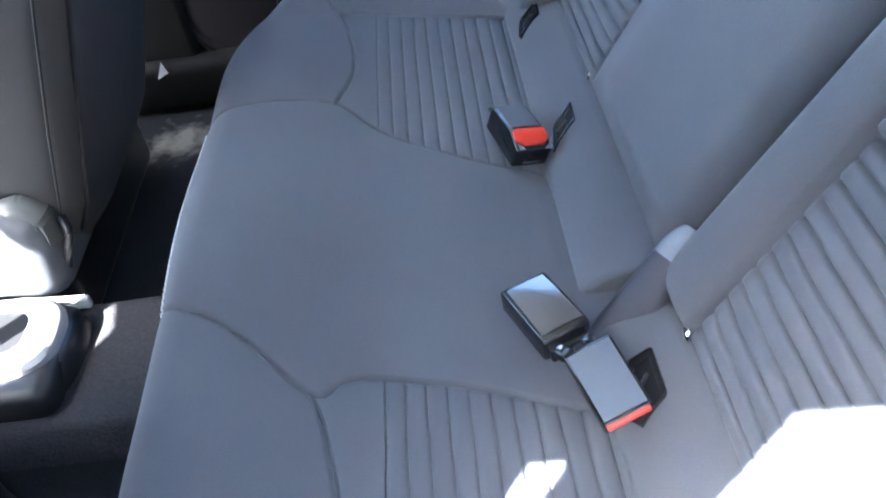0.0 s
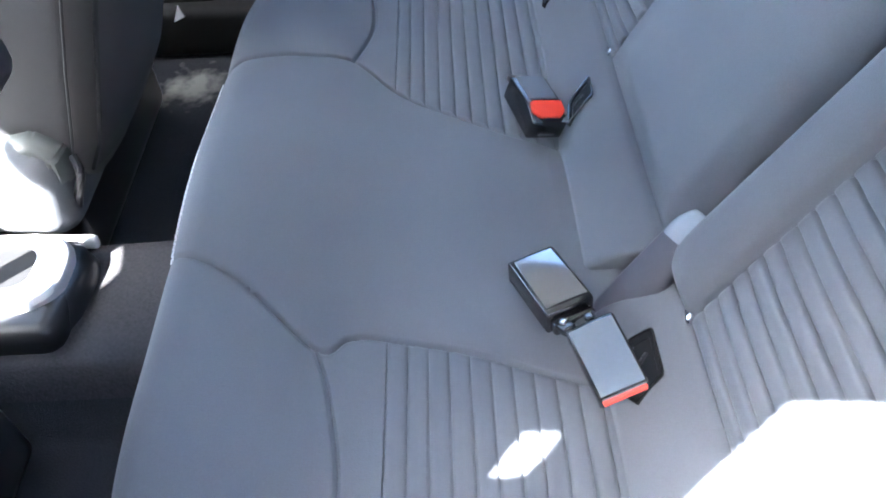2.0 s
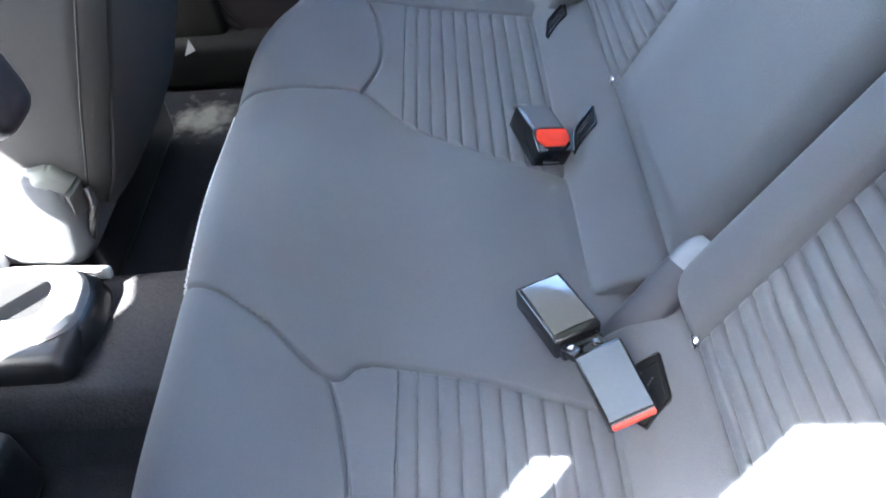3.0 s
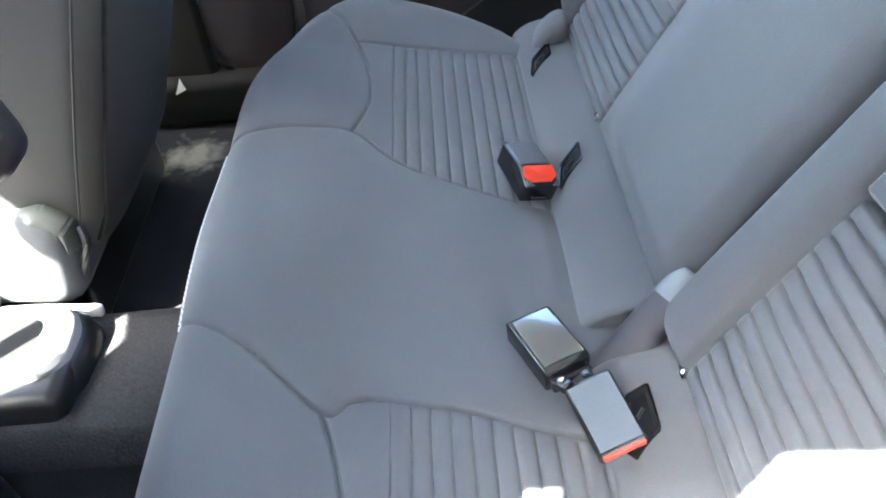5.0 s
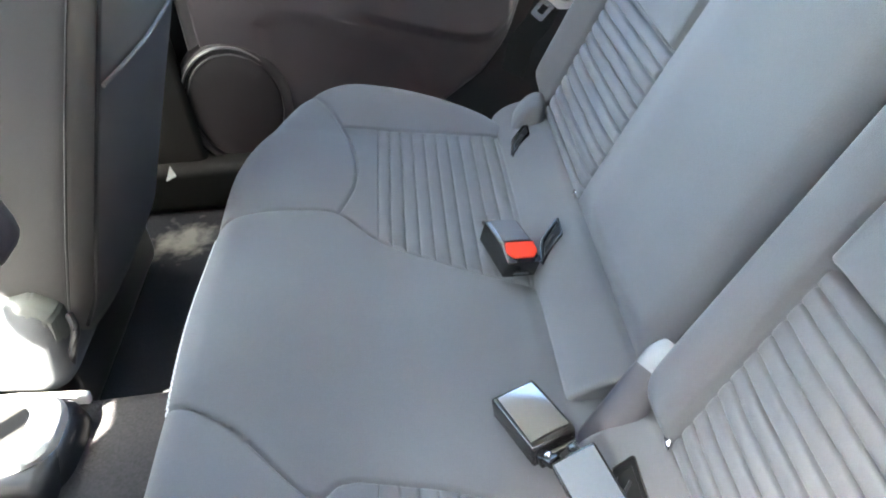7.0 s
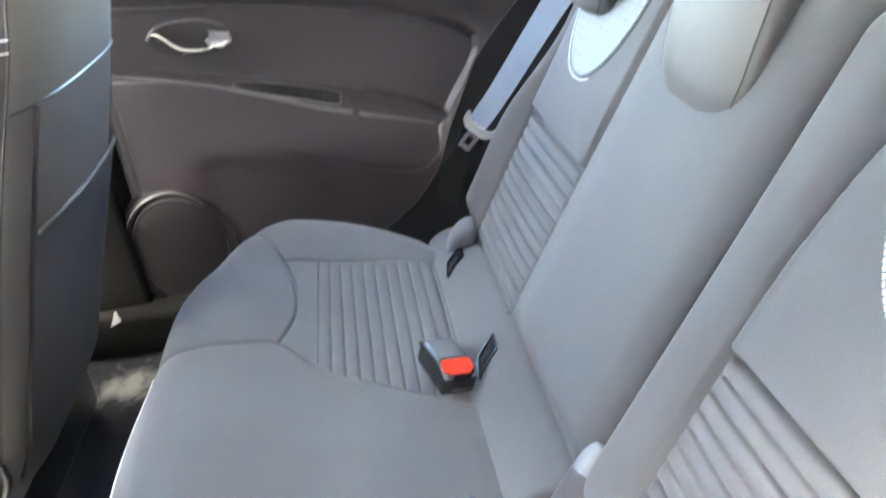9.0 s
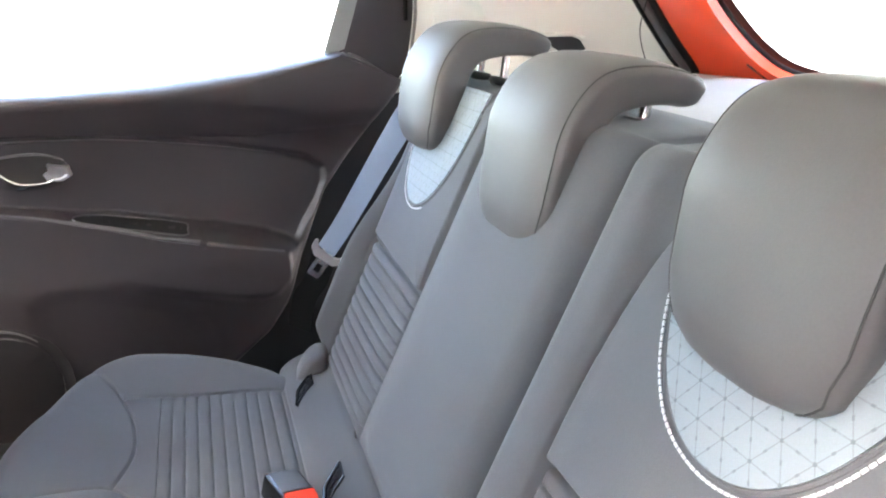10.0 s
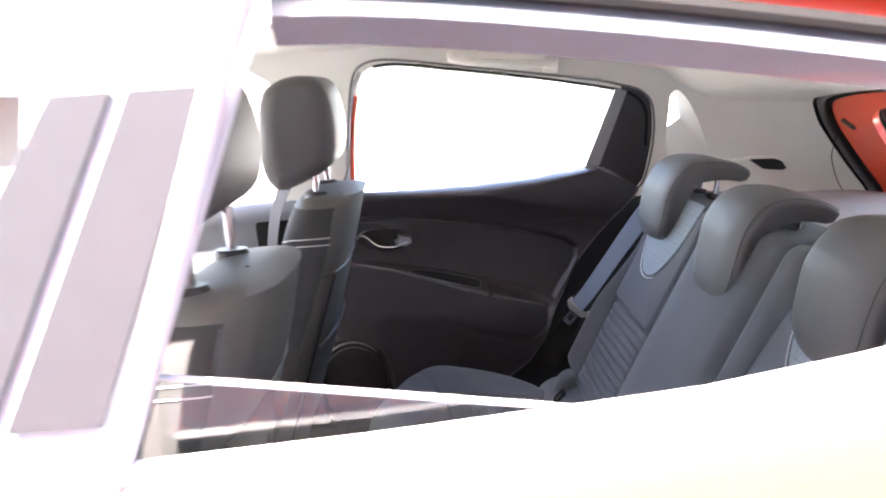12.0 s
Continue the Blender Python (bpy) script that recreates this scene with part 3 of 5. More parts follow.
def headrest(y0, tall, wide, foot=0.0, reach=0.0):
    """A shingle-shaped head restraint: a pad over the front of the backrest with a lip that runs back over its top."""
    rest = thing("rear_headrest", (0.27, y0, 0.975), "dark grey vinyl shingle-shaped rear headrest", "headrest", "rear headrests")
    k = tall
    spine = catmull([(0.153 + foot * 0.3, 0.904 + foot, 0), (0.161 + foot * 0.2, 0.934 + foot * 0.6, 0), (0.172, 0.970, 0), (0.187, 1.006, 0), (0.212, 1.032, 0), (0.246, 1.038, 0), (0.276 + reach * 0.6, 1.033, 0), (0.303 + reach, 1.021, 0)], 7)
    count = len(spine)

    def section(i, t, lift=0.0):
        """A point of the pad's skin: i along its bent middle line, t round it."""
        u = i / (count - 1)
        d = (spine[min(i + 1, count - 1)] - spine[max(i - 1, 0)]).normalized()
        n = Vector((-d.y, d.x, 0))
        thick = float(np.interp(u, [0, 0.04, 0.12, 0.35, 0.6, 0.8, 0.93, 1.0], [0.004, 0.012, 0.020, 0.0255, 0.0245, 0.0195, 0.0165, 0.009])) + lift
        half = wide * float(np.interp(u, [0, 0.03, 0.08, 0.18, 0.35, 0.75, 0.92, 0.97, 1.0], [0.42, 0.64, 0.83, 0.95, 1.0, 1.0, 1.0, 0.97, 0.88])) + lift
        c, s = math.cos(t), math.sin(t)
        a = math.copysign(abs(c) ** 0.36, c)
        b = math.copysign(abs(s) ** 0.30, s)
        bow = 0.014 * abs(b) ** 3 * (1 - u * 0.8)
        p = spine[i] + n * (a * thick - bow)
        return Vector((p.x, y0 + b * half * (1 - 0.11 * (1 - a) * (1 - 0.5 * u)), p.y + k))

    part("pad", loft([[section(i, (j + 0.5) * math.tau / 56) for j in range(56)] for i in range(count)]), VINYL, rest)
    for sgn in (-1, 1):
        part("seam", tube([section(i, sgn * 0.80, 0.0001) for i in range(1, count - 1)], 0.0008, 6), SEAM, rest)
    for sgn in (-1, 1):
        part("post", tube([(0.276, y0 + sgn * 0.045, 1.018 + k), (0.262, y0 + sgn * 0.045, 0.965)], 0.0055, 12), STEEL, rest, "steel post")
        part("sleeve", rbox((0.032, 0.030, 0.012), (0.268, y0 + sgn * 0.045, 0.998 + 0.3 * k), (0, 14, 0), 0.0058, 4), BLACK, rest, "black plastic sleeve")
    return rest


def buckle(at, turn, size=1.0, face_down=False, edge_on=False):
    """A seat belt buckle: a grey plastic shell, black base, red push button and its stalk."""
    b = thing("seat_belt_buckle", at, "dark glossy seat belt buckle lying face down" if face_down else "dark glossy plastic seat belt buckle with red button", "seat belt buckle", "belt buckles")
    m = pose(*at, *turn) @ Matrix.Scale(size, 4)

    def local(bm):
        bm.transform(m)
        return bm

    def bar(profile, half, radius):
        return local(cushioned(profile, half, radius, lambda a, c, w: Vector((w, a, c)), 4))

    def rounded(points):
        out = []
        for i, p in enumerate(points):
            a, c, d = Vector(points[i - 1]), Vector(p), Vector(points[(i + 1) % len(points)])
            r = 0.0022
            out += [c + (a - c).normalized() * r, c + ((a - c).normalized() + (d - c).normalized()) * r * 0.3, c + (d - c).normalized() * r]
        return [(v.x, v.y) for v in out]
    if face_down or edge_on:
        part("base", bar(rounded([(0.041, -0.015), (0.041, 0.0095), (0.037, 0.0125), (-0.036, 0.0125), (-0.0405, 0.0095), (-0.039, -0.015)]), 0.0255, 0.0035), GLOSS_BLACK, b)
        plate = [(-0.0205, -0.0335), (0.0205, -0.0335), (0.0222, 0.0335), (-0.0222, 0.0335)] if face_down else [(-0.0222, -0.0375), (0.0222, -0.0375), (0.0228, 0.0355), (-0.0228, 0.0355)]
        cover = panel(plate, [], lambda x, y: Vector((x, y, 0.0152 - 2.6 * x * x - 0.7 * y * y)), 0.003, [(0, v) for v in (-0.018, -0.012, -0.006, 0, 0.006, 0.012, 0.018)] + [(1, v) for v in (-0.027, -0.018, -0.009, 0, 0.009, 0.018, 0.027)])
        part("shell", local(cover), BUCKLE_PALE if edge_on else BUCKLE_DARK, b, "glossy cover plate")
    else:
        part("base", bar(rounded([(0.041, -0.020), (0.042, 0.009), (0.038, 0.0125), (-0.012, 0.0125), (-0.036, 0.0040), (-0.0385, 0.000), (-0.037, -0.024)]), 0.0252, 0.003), GLOSS_BLACK, b)
        cover = panel([(-0.0205, -0.006), (0.0205, -0.006), (0.0205, 0.0375), (-0.0205, 0.0375)], [], lambda x, y: Vector((x, y, 0.0150 - 2.6 * x * x)), 0.003, [(0, v) for v in (-0.016, -0.010, -0.005, 0, 0.005, 0.010, 0.016)])
        part("shell", local(cover), BUCKLE, b, "glossy grey cover plate")
        for sg in (-1, 1):
            cheek = panel([(sg * 0.0135, -0.0385), (sg * 0.0240, -0.0385), (sg * 0.0240, -0.0300)], [], lambda x, y: Vector((x, y, 0.0035 + (y + 0.037) * 0.42)), 0.003)
            part("cheek", local(cheek), BUCKLE, b, "grey corner beside the button")
    if edge_on:
        part("button", local(rbox((0.045, 0.0055, 0.0085), (0, -0.0412, 0.0052), (0, 0, 0), 0.002)), RED, b, "red push button")
        part("lip", local(rbox((0.0445, 0.0016, 0.0018), (0, -0.0402, 0.0115), (0, 0, 0), 0.0006)), TRIM_GLOSS, b, "pale worn lip over the button")
    elif not face_down:
        cap = [(-0.0215, 0.0095), (-0.0195, 0.0110), (0.0195, 0.0110), (0.0215, 0.0095), (0.0235, 0.0), (0.0230, -0.0045), (0.0150, -0.0125), (-0.0150, -0.0125), (-0.0230, -0.0045), (-0.0235, 0.0)]
        red = panel(cap, [], lambda x, y: Vector((x, y, 0)), 0.005)
        bmesh.ops.bevel(red, geom=red.edges[:], offset=0.0009, segments=2, affect="EDGES")
        red.transform(pose(0, -0.0225, 0.0125, 24, 0, 0))
        part("button", local(red), RED, b, "red push button")
    part("stalk", local(rbox((0.022, 0.034, 0.008), (0, 0.052, -0.007), (-14, 0, 0), 0.002)), BLACK, b)
    if face_down:
        part("bracket", local(join(rbox((0.044, 0.012, 0.014), (0, 0.044, -0.004), (8, 0, 0), 0.003), rbox((0.014, 0.018, 0.010), (0.013, 0.052, 0.001), (18, 0, 12), 0.003), rbox((0.010, 0.016, 0.009), (-0.013, 0.050, -0.001), (12, 0, -15), 0.003))), GLOSS_BLACK, b, "black hinged bracket")
        part("rivet", local(rbox((0.007, 0.007, 0.005), (0.014, 0.050, 0.007), (18, 0, 30), 0.0022)), STEEL, b, "steel rivet")
    if not edge_on and not face_down:
        part("tongue_slot", local(rbox((0.024, 0.003, 0.0035), (0, -0.0385, -0.016), (0, 0, 0), 0.001)), STEEL, b)
    return b


def isofix_slot(y, side):
    """A plastic frame in the backrest's lip, with a dark pocket behind it and a steel bar."""
    g = thing("isofix_guide", on_back(-0.03, y, 0.03), "black plastic child seat anchor guide in the backrest lip", "anchor guide", "anchor guides")
    if side > 0:
        corners = [(-0.0396, -0.038), (-0.0336, -0.001), (-0.0138, 0.037), (-0.0147, 0.003)]
    else:
        corners = [(-0.0420, -0.026), (-0.0330, -0.038), (-0.0150, -0.016), (-0.0150, 0.030), (-0.0290, 0.022)]

    def grown(k):
        cs, cb = sum(p[0] for p in corners) / len(corners), sum(p[1] for p in corners) / len(corners)
        pts = []
        for i, p in enumerate(corners):
            a, c, d = Vector(corners[i - 1]), Vector(p), Vector(corners[(i + 1) % len(corners)])
            for q in (0.86, 0.95):
                pts.append(c * q + a * (1 - q))
            for q in (0.95, 0.86):
                pts.append(c * q + d * (1 - q))
        return [(cs + (p.x - cs) * k, y + cb + (p.y - cb) * k) for p in pts]
    lift = lambda a, b, more: on_back(a, b, float(back_face(np.array([a]), np.array([b]), side)[0][0]) + more)
    bends = [(0, v) for v in np.linspace(-0.038, -0.016, 8)]
    part("bezel", panel(grown(1.0), [grown(0.74)], lambda a, b: lift(a, b, 0.0036), 0.006, bends), RUBBER, g)
    part("rim", tube([lift(a, b, 0.0045) for a, b in grown(0.97)], 0.0010, 6, True), GLOSS_BLACK, g, "shiny black rim")
    part("pocket", panel(grown(0.78), [], lambda a, b: lift(a, b, 0.0010), 0.002, bends), RUBBER, g)
    part("anchor_bar", tube([lift(-0.030, y - 0.008, 0.0025), lift(-0.022, y + 0.006, 0.0025)], 0.0016, 8), BLACK, g)
    return g


def stud(y, side):
    h = float(back_face(np.array([0.002]), np.array([y]), side)[0][0])
    s = thing("press_stud", on_back(0.0, y, h), "small white shiny press stud on the backrest", "stud", "press studs")
    disc = [on_back(0.0074 * math.cos(k * math.tau / 14), y + 0.0080 * math.sin(k * math.tau / 14), 0) for k in range(14)]
    rings = [[p + OUT * (h + dh) - (p - on_back(0, y)) * sh for p in disc] for dh, sh in ((0.0, 0), (0.003, 0.05), (0.0045, 0.35))]
    part("cap", loft(rings), CHROME, s)
    part("tab", rbox((0.002, 0.007, 0.014), on_back(-0.007, y, h + 0.002), (0, 28, 0), 0.0008), THREAD, s, "white cloth tab")
    return s


rear_cushion()
rear_back(1)
rear_back(-1)
headrest(0.345, 0.026, 0.090, -0.004, 0.022)
headrest(0.003, 0.006, 0.090, -0.022, 0.010)
headrest(-0.340, 0.014, 0.086, -0.010, 0.010)
buckle((-0.0945, 0.103, 0.5825), (6, 17, 20), 0.88)
buckle((-0.1135, -0.164, 0.592), (4, 2, 203), 0.88, True)
buckle((-0.0775, -0.242, 0.594), (7, -15, 15), 0.81, False, True)
for y, side in ((0.118, 1), (0.366, 1), (-0.232, -1), (-0.44, -1)):
    isofix_slot(y, side)


def corner_roll():
    """The padded roll at the far foot of the backrest."""
    r = thing("backrest_corner_roll", (-0.045, 0.43, 0.54), "grey cloth padded roll at the foot of the backrest", "seat padding")
    prof = flat2([(-0.030, 0.0), (-0.032, 0.045), (-0.018, 0.066), (0.004, 0.068), (0.020, 0.05), (0.024, 0.0)], 5, True)
    part("padding", cushioned(prof, 0.030, 0.014, lambda a, b, w: Vector((-0.036 + a * 0.85 + 0.15 * w + 0.42 * b, 0.425 + w, 0.533 + b * 1.06)), 6), CLOTH, r)
    return r


corner_roll()
for y, side in ((0.2, 1), (0.432, 1), (-0.195, -1), (-0.472, -1)):
    stud(y, side)


# ---- the body shell of the car ----
def side_y(z):
    """Half width of the cabin's inner side at a height."""
    return 0.705 - 0.24 * max(0.0, z - 1.03) - 0.10 * max(0.0, 0.55 - z)


def side_place(sgn, off=0.0):
    """Maps (length, height) onto the cabin's side, which curls inwards behind the rear window."""
    def place(a, z):
        y, x = side_y(z) + off, a
        if a > 0.36:
            u = min((a - 0.36) / 0.42, 1.0)
            x, y = 0.36 + (0.40 - 0.60 * (z - 0.953)) * math.sin(u * math.pi / 2) + max(0, a - 0.78) * 0.6, y - 0.13 * (1 - math.cos(u * math.pi / 2)) + max(0, a - 0.78) * 0.3
        return Vector((x + 0.012, sgn * y, z - 0.023))
    return place


WINDOW = [(-0.50, 1.036), (-0.35, 1.030), (-0.195, 1.030), (-0.05, 1.038), (0.05, 1.050), (0.12, 1.056), (0.205, 1.005), (0.235, 1.10), (0.232, 1.18), (0.205, 1.222), (0.15, 1.243), (0.05, 1.265), (-0.09, 1.292), (-0.25, 1.318), (-0.36, 1.335), (-0.42, 1.333), (-0.455, 1.305), (-0.475, 1.22), (-0.49, 1.12)]
QUARTER = [(0.286, 1.142), (0.285, 1.19), (0.288, 1.218), (0.297, 1.222), (0.309, 1.198), (0.321, 1.168), (0.316, 1.158)]
QUARTER_DISH = [(0.290, 1.07), (0.284, 1.19), (0.288, 1.224), (0.305, 1.229), (0.333, 1.198), (0.368, 1.13), (0.378, 1.07)]
FRONT_WINDOW = [(-0.70, 1.02), (-0.685, 1.15), (-0.66, 1.29), (-0.68, 1.325), (-0.74, 1.345), (-0.90, 1.340), (-1.08, 1.28), (-1.25, 1.16), (-1.42, 1.00), (-1.30, 0.985), (-1.0, 0.99), (-0.8, 1.005)]


def smooth_loop(points, n=4):
    return flat2(points, n, True)


def body_side(sgn):
    word = "far" if sgn > 0 else "near"
    s = thing("wall_" + word, (0, sgn * 0.72, 0.3), "pale plastic pillar and roof rail trim of the car body", "body side", kind="structure")
    outer = [(-1.45, 0.97), (-0.62, 0.97), (-0.59, 1.01), (0.10, 1.01), (0.15, 0.97), (0.24, 0.975), (0.50, 0.93), (1.02, 0.93), (1.02, 1.24), (0.76, 1.275), (0.62, 1.30), (0.30, 1.325), (0.0, 1.36), (-0.4, 1.385), (-0.9, 1.385), (-1.2, 1.30), (-1.45, 1.12)]
    grown = [(x + (0.012 if x > 0 else -0.012), z + (0.010 if z > 1.15 else -0.008)) for x, z in WINDOW]
    cuts = [(0, v) for v in np.linspace(0.36, 0.78, 14)] + [(1, v) for v in (1.03, 1.10, 1.2, 1.3)]
    # the near side's extra hole is added to let a sun spot reach the cushion
    part("pillar_trim", panel(outer, [smooth_loop(grown), smooth_loop(QUARTER_DISH), smooth_loop(FRONT_WINDOW)] + ([[(-0.561, 1.186), (-0.526, 1.188), (-0.520, 1.210), (-0.517, 1.243), (-0.557, 1.245)]] if sgn < 0 else []), side_place(sgn), 0.012, cuts), PILLAR, s)
    low = [(-1.5, 0.30), (-0.70, 0.30), (-0.1, 0.30), (0.75, 0.30), (0.75, 0.925), (0.5, 0.925), (0.24, 0.97), (-0.5, 0.955), (-1.45, 0.965)]
    part("lower_trim", panel(low, [], side_place(sgn, 0.056), 0.01, cuts[:14] + [(1, 0.55)]), BLACK, s)
    part("sill_trim", rbox((1.25, 0.11, 0.10), (-0.72, sgn * 0.715, 0.352), (0, 0, 0), 0.02, 4), SILL, s, "black plastic sill trim")
    part("pillar_foot", rbox((0.115, 0.035, 0.64), (-0.672, sgn * 0.708, 0.655), (0, -2, 0), 0.012), SILL, s, "dark foot of the door pillar")
    place = side_place(sgn, -0.004)
    part("door_seal", tube([place(a, z) for a, z in smooth_loop(grown, 6)], 0.0030, 8, True), SEAL_GREY, s, "thin grey door seal")
    slot = [(0.460, 1.050), (0.516, 1.048), (0.528, 1.040), (0.534, 1.022), (0.524, 1.018), (0.488, 1.022)]
    part("belt_outlet", panel(slot, [], side_place(sgn, -0.010), 0.012, [(0, 0.47), (0, 0.48), (0, 0.50), (0, 0.52)]), BLACK, s, "black belt outlet in the trim")
    part("outlet_lip", tube([side_place(sgn, -0.012)(a, z) for a, z in ((0.425, 1.046), (0.47, 1.054), (0.516, 1.052), (0.534, 1.042))], 0.004, 8), PILLAR, s, "pale lip over the belt outlet")
    dish = []
    for k, off in ((0.0, -0.001), (0.12, 0.004), (0.45, 0.018), (0.8, 0.027), (1.0, 0.032)):
        dish.append([side_place(sgn, off)(p + (q - p) * k, z + (w - z) * k) for (p, z), (q, w) in zip(smooth_loop(QUARTER_DISH, 5), smooth_loop(QUARTER, 5))])
    part("quarter_dish", loft(dish, False), PILLAR, s, "pale dished surround of the quarter window")
    part("quarter_glass", panel(smooth_loop(QUARTER), [], side_place(sgn, 0.03), 0.003), GLASS, s).visible_shadow = False
    return s


def seal_and_tailgate():
    t = thing("tailgate", (0.75, 0, 0.6), "closed flame red tailgate with bare painted window frame", "tailgate")

    def place(a, b):
        """a across the car, b up the slope of the gate."""
        return Vector((0.815 - 0.574 * b - 0.02 * (a / 0.6) ** 2, a, 0.93 + 0.82 * b))
    outer = [(0.535, -0.05), (0.575, 0.06), (0.584, 0.17), (0.572, 0.258), (0.51, 0.318), (0.30, 0.345), (0, 0.35), (-0.30, 0.345), (-0.51, 0.318), (-0.572, 0.258), (-0.584, 0.17), (-0.575, 0.06), (-0.535, -0.05), (0, -0.06)]
    half = [(0.20, 0.030), (0.335, 0.042), (0.391, 0.085), (0.417, 0.152), (0.422, 0.205), (0.408, 0.255), (0.345, 0.285), (0.17, 0.297)]
    inner = half + [(0, 0.30)] + [(-a, b) for a, b in half[::-1]] + [(0, 0.028)]
    cuts = [(0, v) for v in np.linspace(-0.55, 0.55, 23)]
    inner_out = [(a * 1.30, 0.16 + (b - 0.16) * 1.22) for a, b in inner]
    part("window_frame", panel(smooth_loop(outer), [smooth_loop(inner)], place, 0.02, cuts), PAINT, t)
    grow = lambda k: [(p * k, 0.14 + (q - 0.14) * (k + (k - 1) * 0.6)) for p, q in outer]
    part("opening_flange", panel(smooth_loop(grow(1.16)), [smooth_loop(grow(0.97))], lambda a, b: place(a, b) + Vector((0.022, 0, 0.015)), 0.008, cuts), PILLAR, t, "pale flange round the tailgate opening")
    part("rear_glass", panel(smooth_loop(inner), [], lambda a, b: place(a, b) + Vector((0.02, 0, 0.01)), 0.003, cuts), GLASS, t).visible_shadow = False
    part("glass_seal", tube([place(a, b) for a, b in smooth_loop(inner, 6)], 0.0045, 8, True), RUBBER, t)
    part("lower_panel", panel([(-0.56, -0.62), (0.56, -0.62), (0.56, -0.05), (-0.56, -0.05)], [], lambda a, b: Vector((0.85, a, 0.93 + 0.9 * b)), 0.02), PAINT, t)
    def round_gate(k, lift):
        return [place(a * k, 0.14 + (b - 0.14) * k) + Vector((-lift, 0, -0.6 * lift)) for a, b in smooth_loop(outer, 6)]
    part("body_seal", tube(round_gate(0.965, 0.018), 0.0085, 10, True), RUBBER, t, "black rubber tailgate seal")
    part("seal_strip", tube(round_gate(1.000, 0.022), 0.0075, 10, True), TRIM_GLOSS, t, "pale grey strip round the opening")
    part("inner_seal", tube(round_gate(1.025, 0.026), 0.0045, 8, True), RUBBER, t)
    # pressed ridges in the painted frame
    for k, r in ((0.16, 0.004), (0.62, 0.010)):
        ridge = [place(p + (a - p) * k, q + (b - q) * k) for (p, q), (a, b) in zip(smooth_loop(inner, 6), smooth_loop(inner_out, 6))]
        part("pressed_ridge", tube(ridge, r, 10, True, flat=0.8), PAINT, t)
    frit = [(a * 0.975, 0.165 + (b - 0.165) * 0.965) for a, b in smooth_loop(inner)]
    rim = [(a * 1.03, 0.165 + (b - 0.165) * 1.04) for a, b in smooth_loop(inner)]
    part("glass_border", panel(rim, [frit], lambda a, b: place(a, b) + Vector((0.012, 0, 0.006)), 0.002, cuts), RUBBER, t, "black printed border of the rear glass")
    up = Vector((-0.03, 0, -0.02))
    cord = catmull([place(0.540, 0.222) + up, place(0.575, 0.192) + up, place(0.600, 0.150) + up * 1.5, place(0.602, 0.083) + up * 2, place(0.585, 0.020) + up * 2, place(0.560, -0.030) + up], 6)
    part("shelf_cord", tube(cord, 0.0011, 6), RUBBER, t, "thin black shelf cord")
    part("cord_clip", rbox((0.038, 0.012, 0.010), place(0.505, 0.236) + up * 0.6, (0, 35, -52), 0.004), BLACK, t, "black clip of the shelf cord")
    part("bump_stop", rbox((0.045, 0.008, 0.014), place(0.392, 0.052) + Vector((-0.014, 0.0, -0.006)), (0, 35, -55), 0.003), BLACK, t)
    return t


# unseen front edge of the roof, shaped to bound the sun patches inside
HEADER_Y, HEADER_X = [0.0, 0.20, 0.26, 0.33, 0.39, 0.43, 0.62], [-1.330, -1.300, -1.215, -1.183, -1.130, -1.112, -1.05]


def headliner():
    x = np.linspace(-1.06, 0.80, 96)
    y = np.linspace(-1, 1, 70)
    X, B = np.meshgrid(x, y, indexing="ij")
    edge = np.interp(X, [-1.06, -0.9, -0.4, 0.0, 0.18, 0.27, 0.33, 0.40, 0.48, 0.615, 0.80], [1.310, 1.349, 1.349, 1.325, 1.292, 1.252, 1.213, 1.182, 1.168, 1.158, 1.140])
    half = np.interp(edge, [1.18, 1.38], [0.668, 0.620])
    half = half + 0.012 - 0.075 * np.clip((X - 0.30) / 0.35, 0, 1) ** 2
    Z = edge + 0.055 * (1 - np.abs(B) ** 2.6) * (1 - 0.30 * step(X, 0.30, 0.60))
    front = step(-X, 0.3, 1.06)
    # pushed further forward on the near side to shade tunnel and hub
    lead = np.interp(np.abs(B * half), HEADER_Y, HEADER_X) + 1.06 - 0.085 * step(-B * half, 0.25, 0.42) - 0.06 * step(-B * half, 0.48, 0.535)
    V = np.stack([X + lead * front, B * half, Z], -1).reshape(-1, 3)
    V2 = V + np.array((0, 0, 0.02))
    n = len(V)
    F = quads(*X.shape)
    ob = arrays("ceiling", np.concatenate([V, V2]), np.concatenate([F, F[:, ::-1] + n]), HEADLINER)
    return tagged(ob, "pale woven headliner under the car roof", "headliner", kind="structure")


def grab_handle(sgn):
    g = thing("grab_handle", (-0.12, sgn * 0.60, 1.345), "pale plastic folding grab handle above the rear window", "grab handle", "grab handles")
    path = catmull([(-0.225, sgn * 0.625, 1.328), (-0.218, sgn * 0.600, 1.314), (-0.18, sgn * 0.580, 1.304), (-0.10, sgn * 0.577, 1.297), (-0.03, sgn * 0.585, 1.290), (0.0, sgn * 0.605, 1.288), (0.012, sgn * 0.630, 1.292)], 6)
    part("grip", tube(path, 0.011, 10, flat=0.8), PILLAR, g)
    for x, z in ((-0.215, 1.322), (0.005, 1.288)):
        part("mount", rbox((0.035, 0.025, 0.035), (x, sgn * 0.627, z), (0, 8, 0), 0.006), PILLAR, g)
    return g


body_side(1)
body_side(-1)
seal_and_tailgate()
headliner()


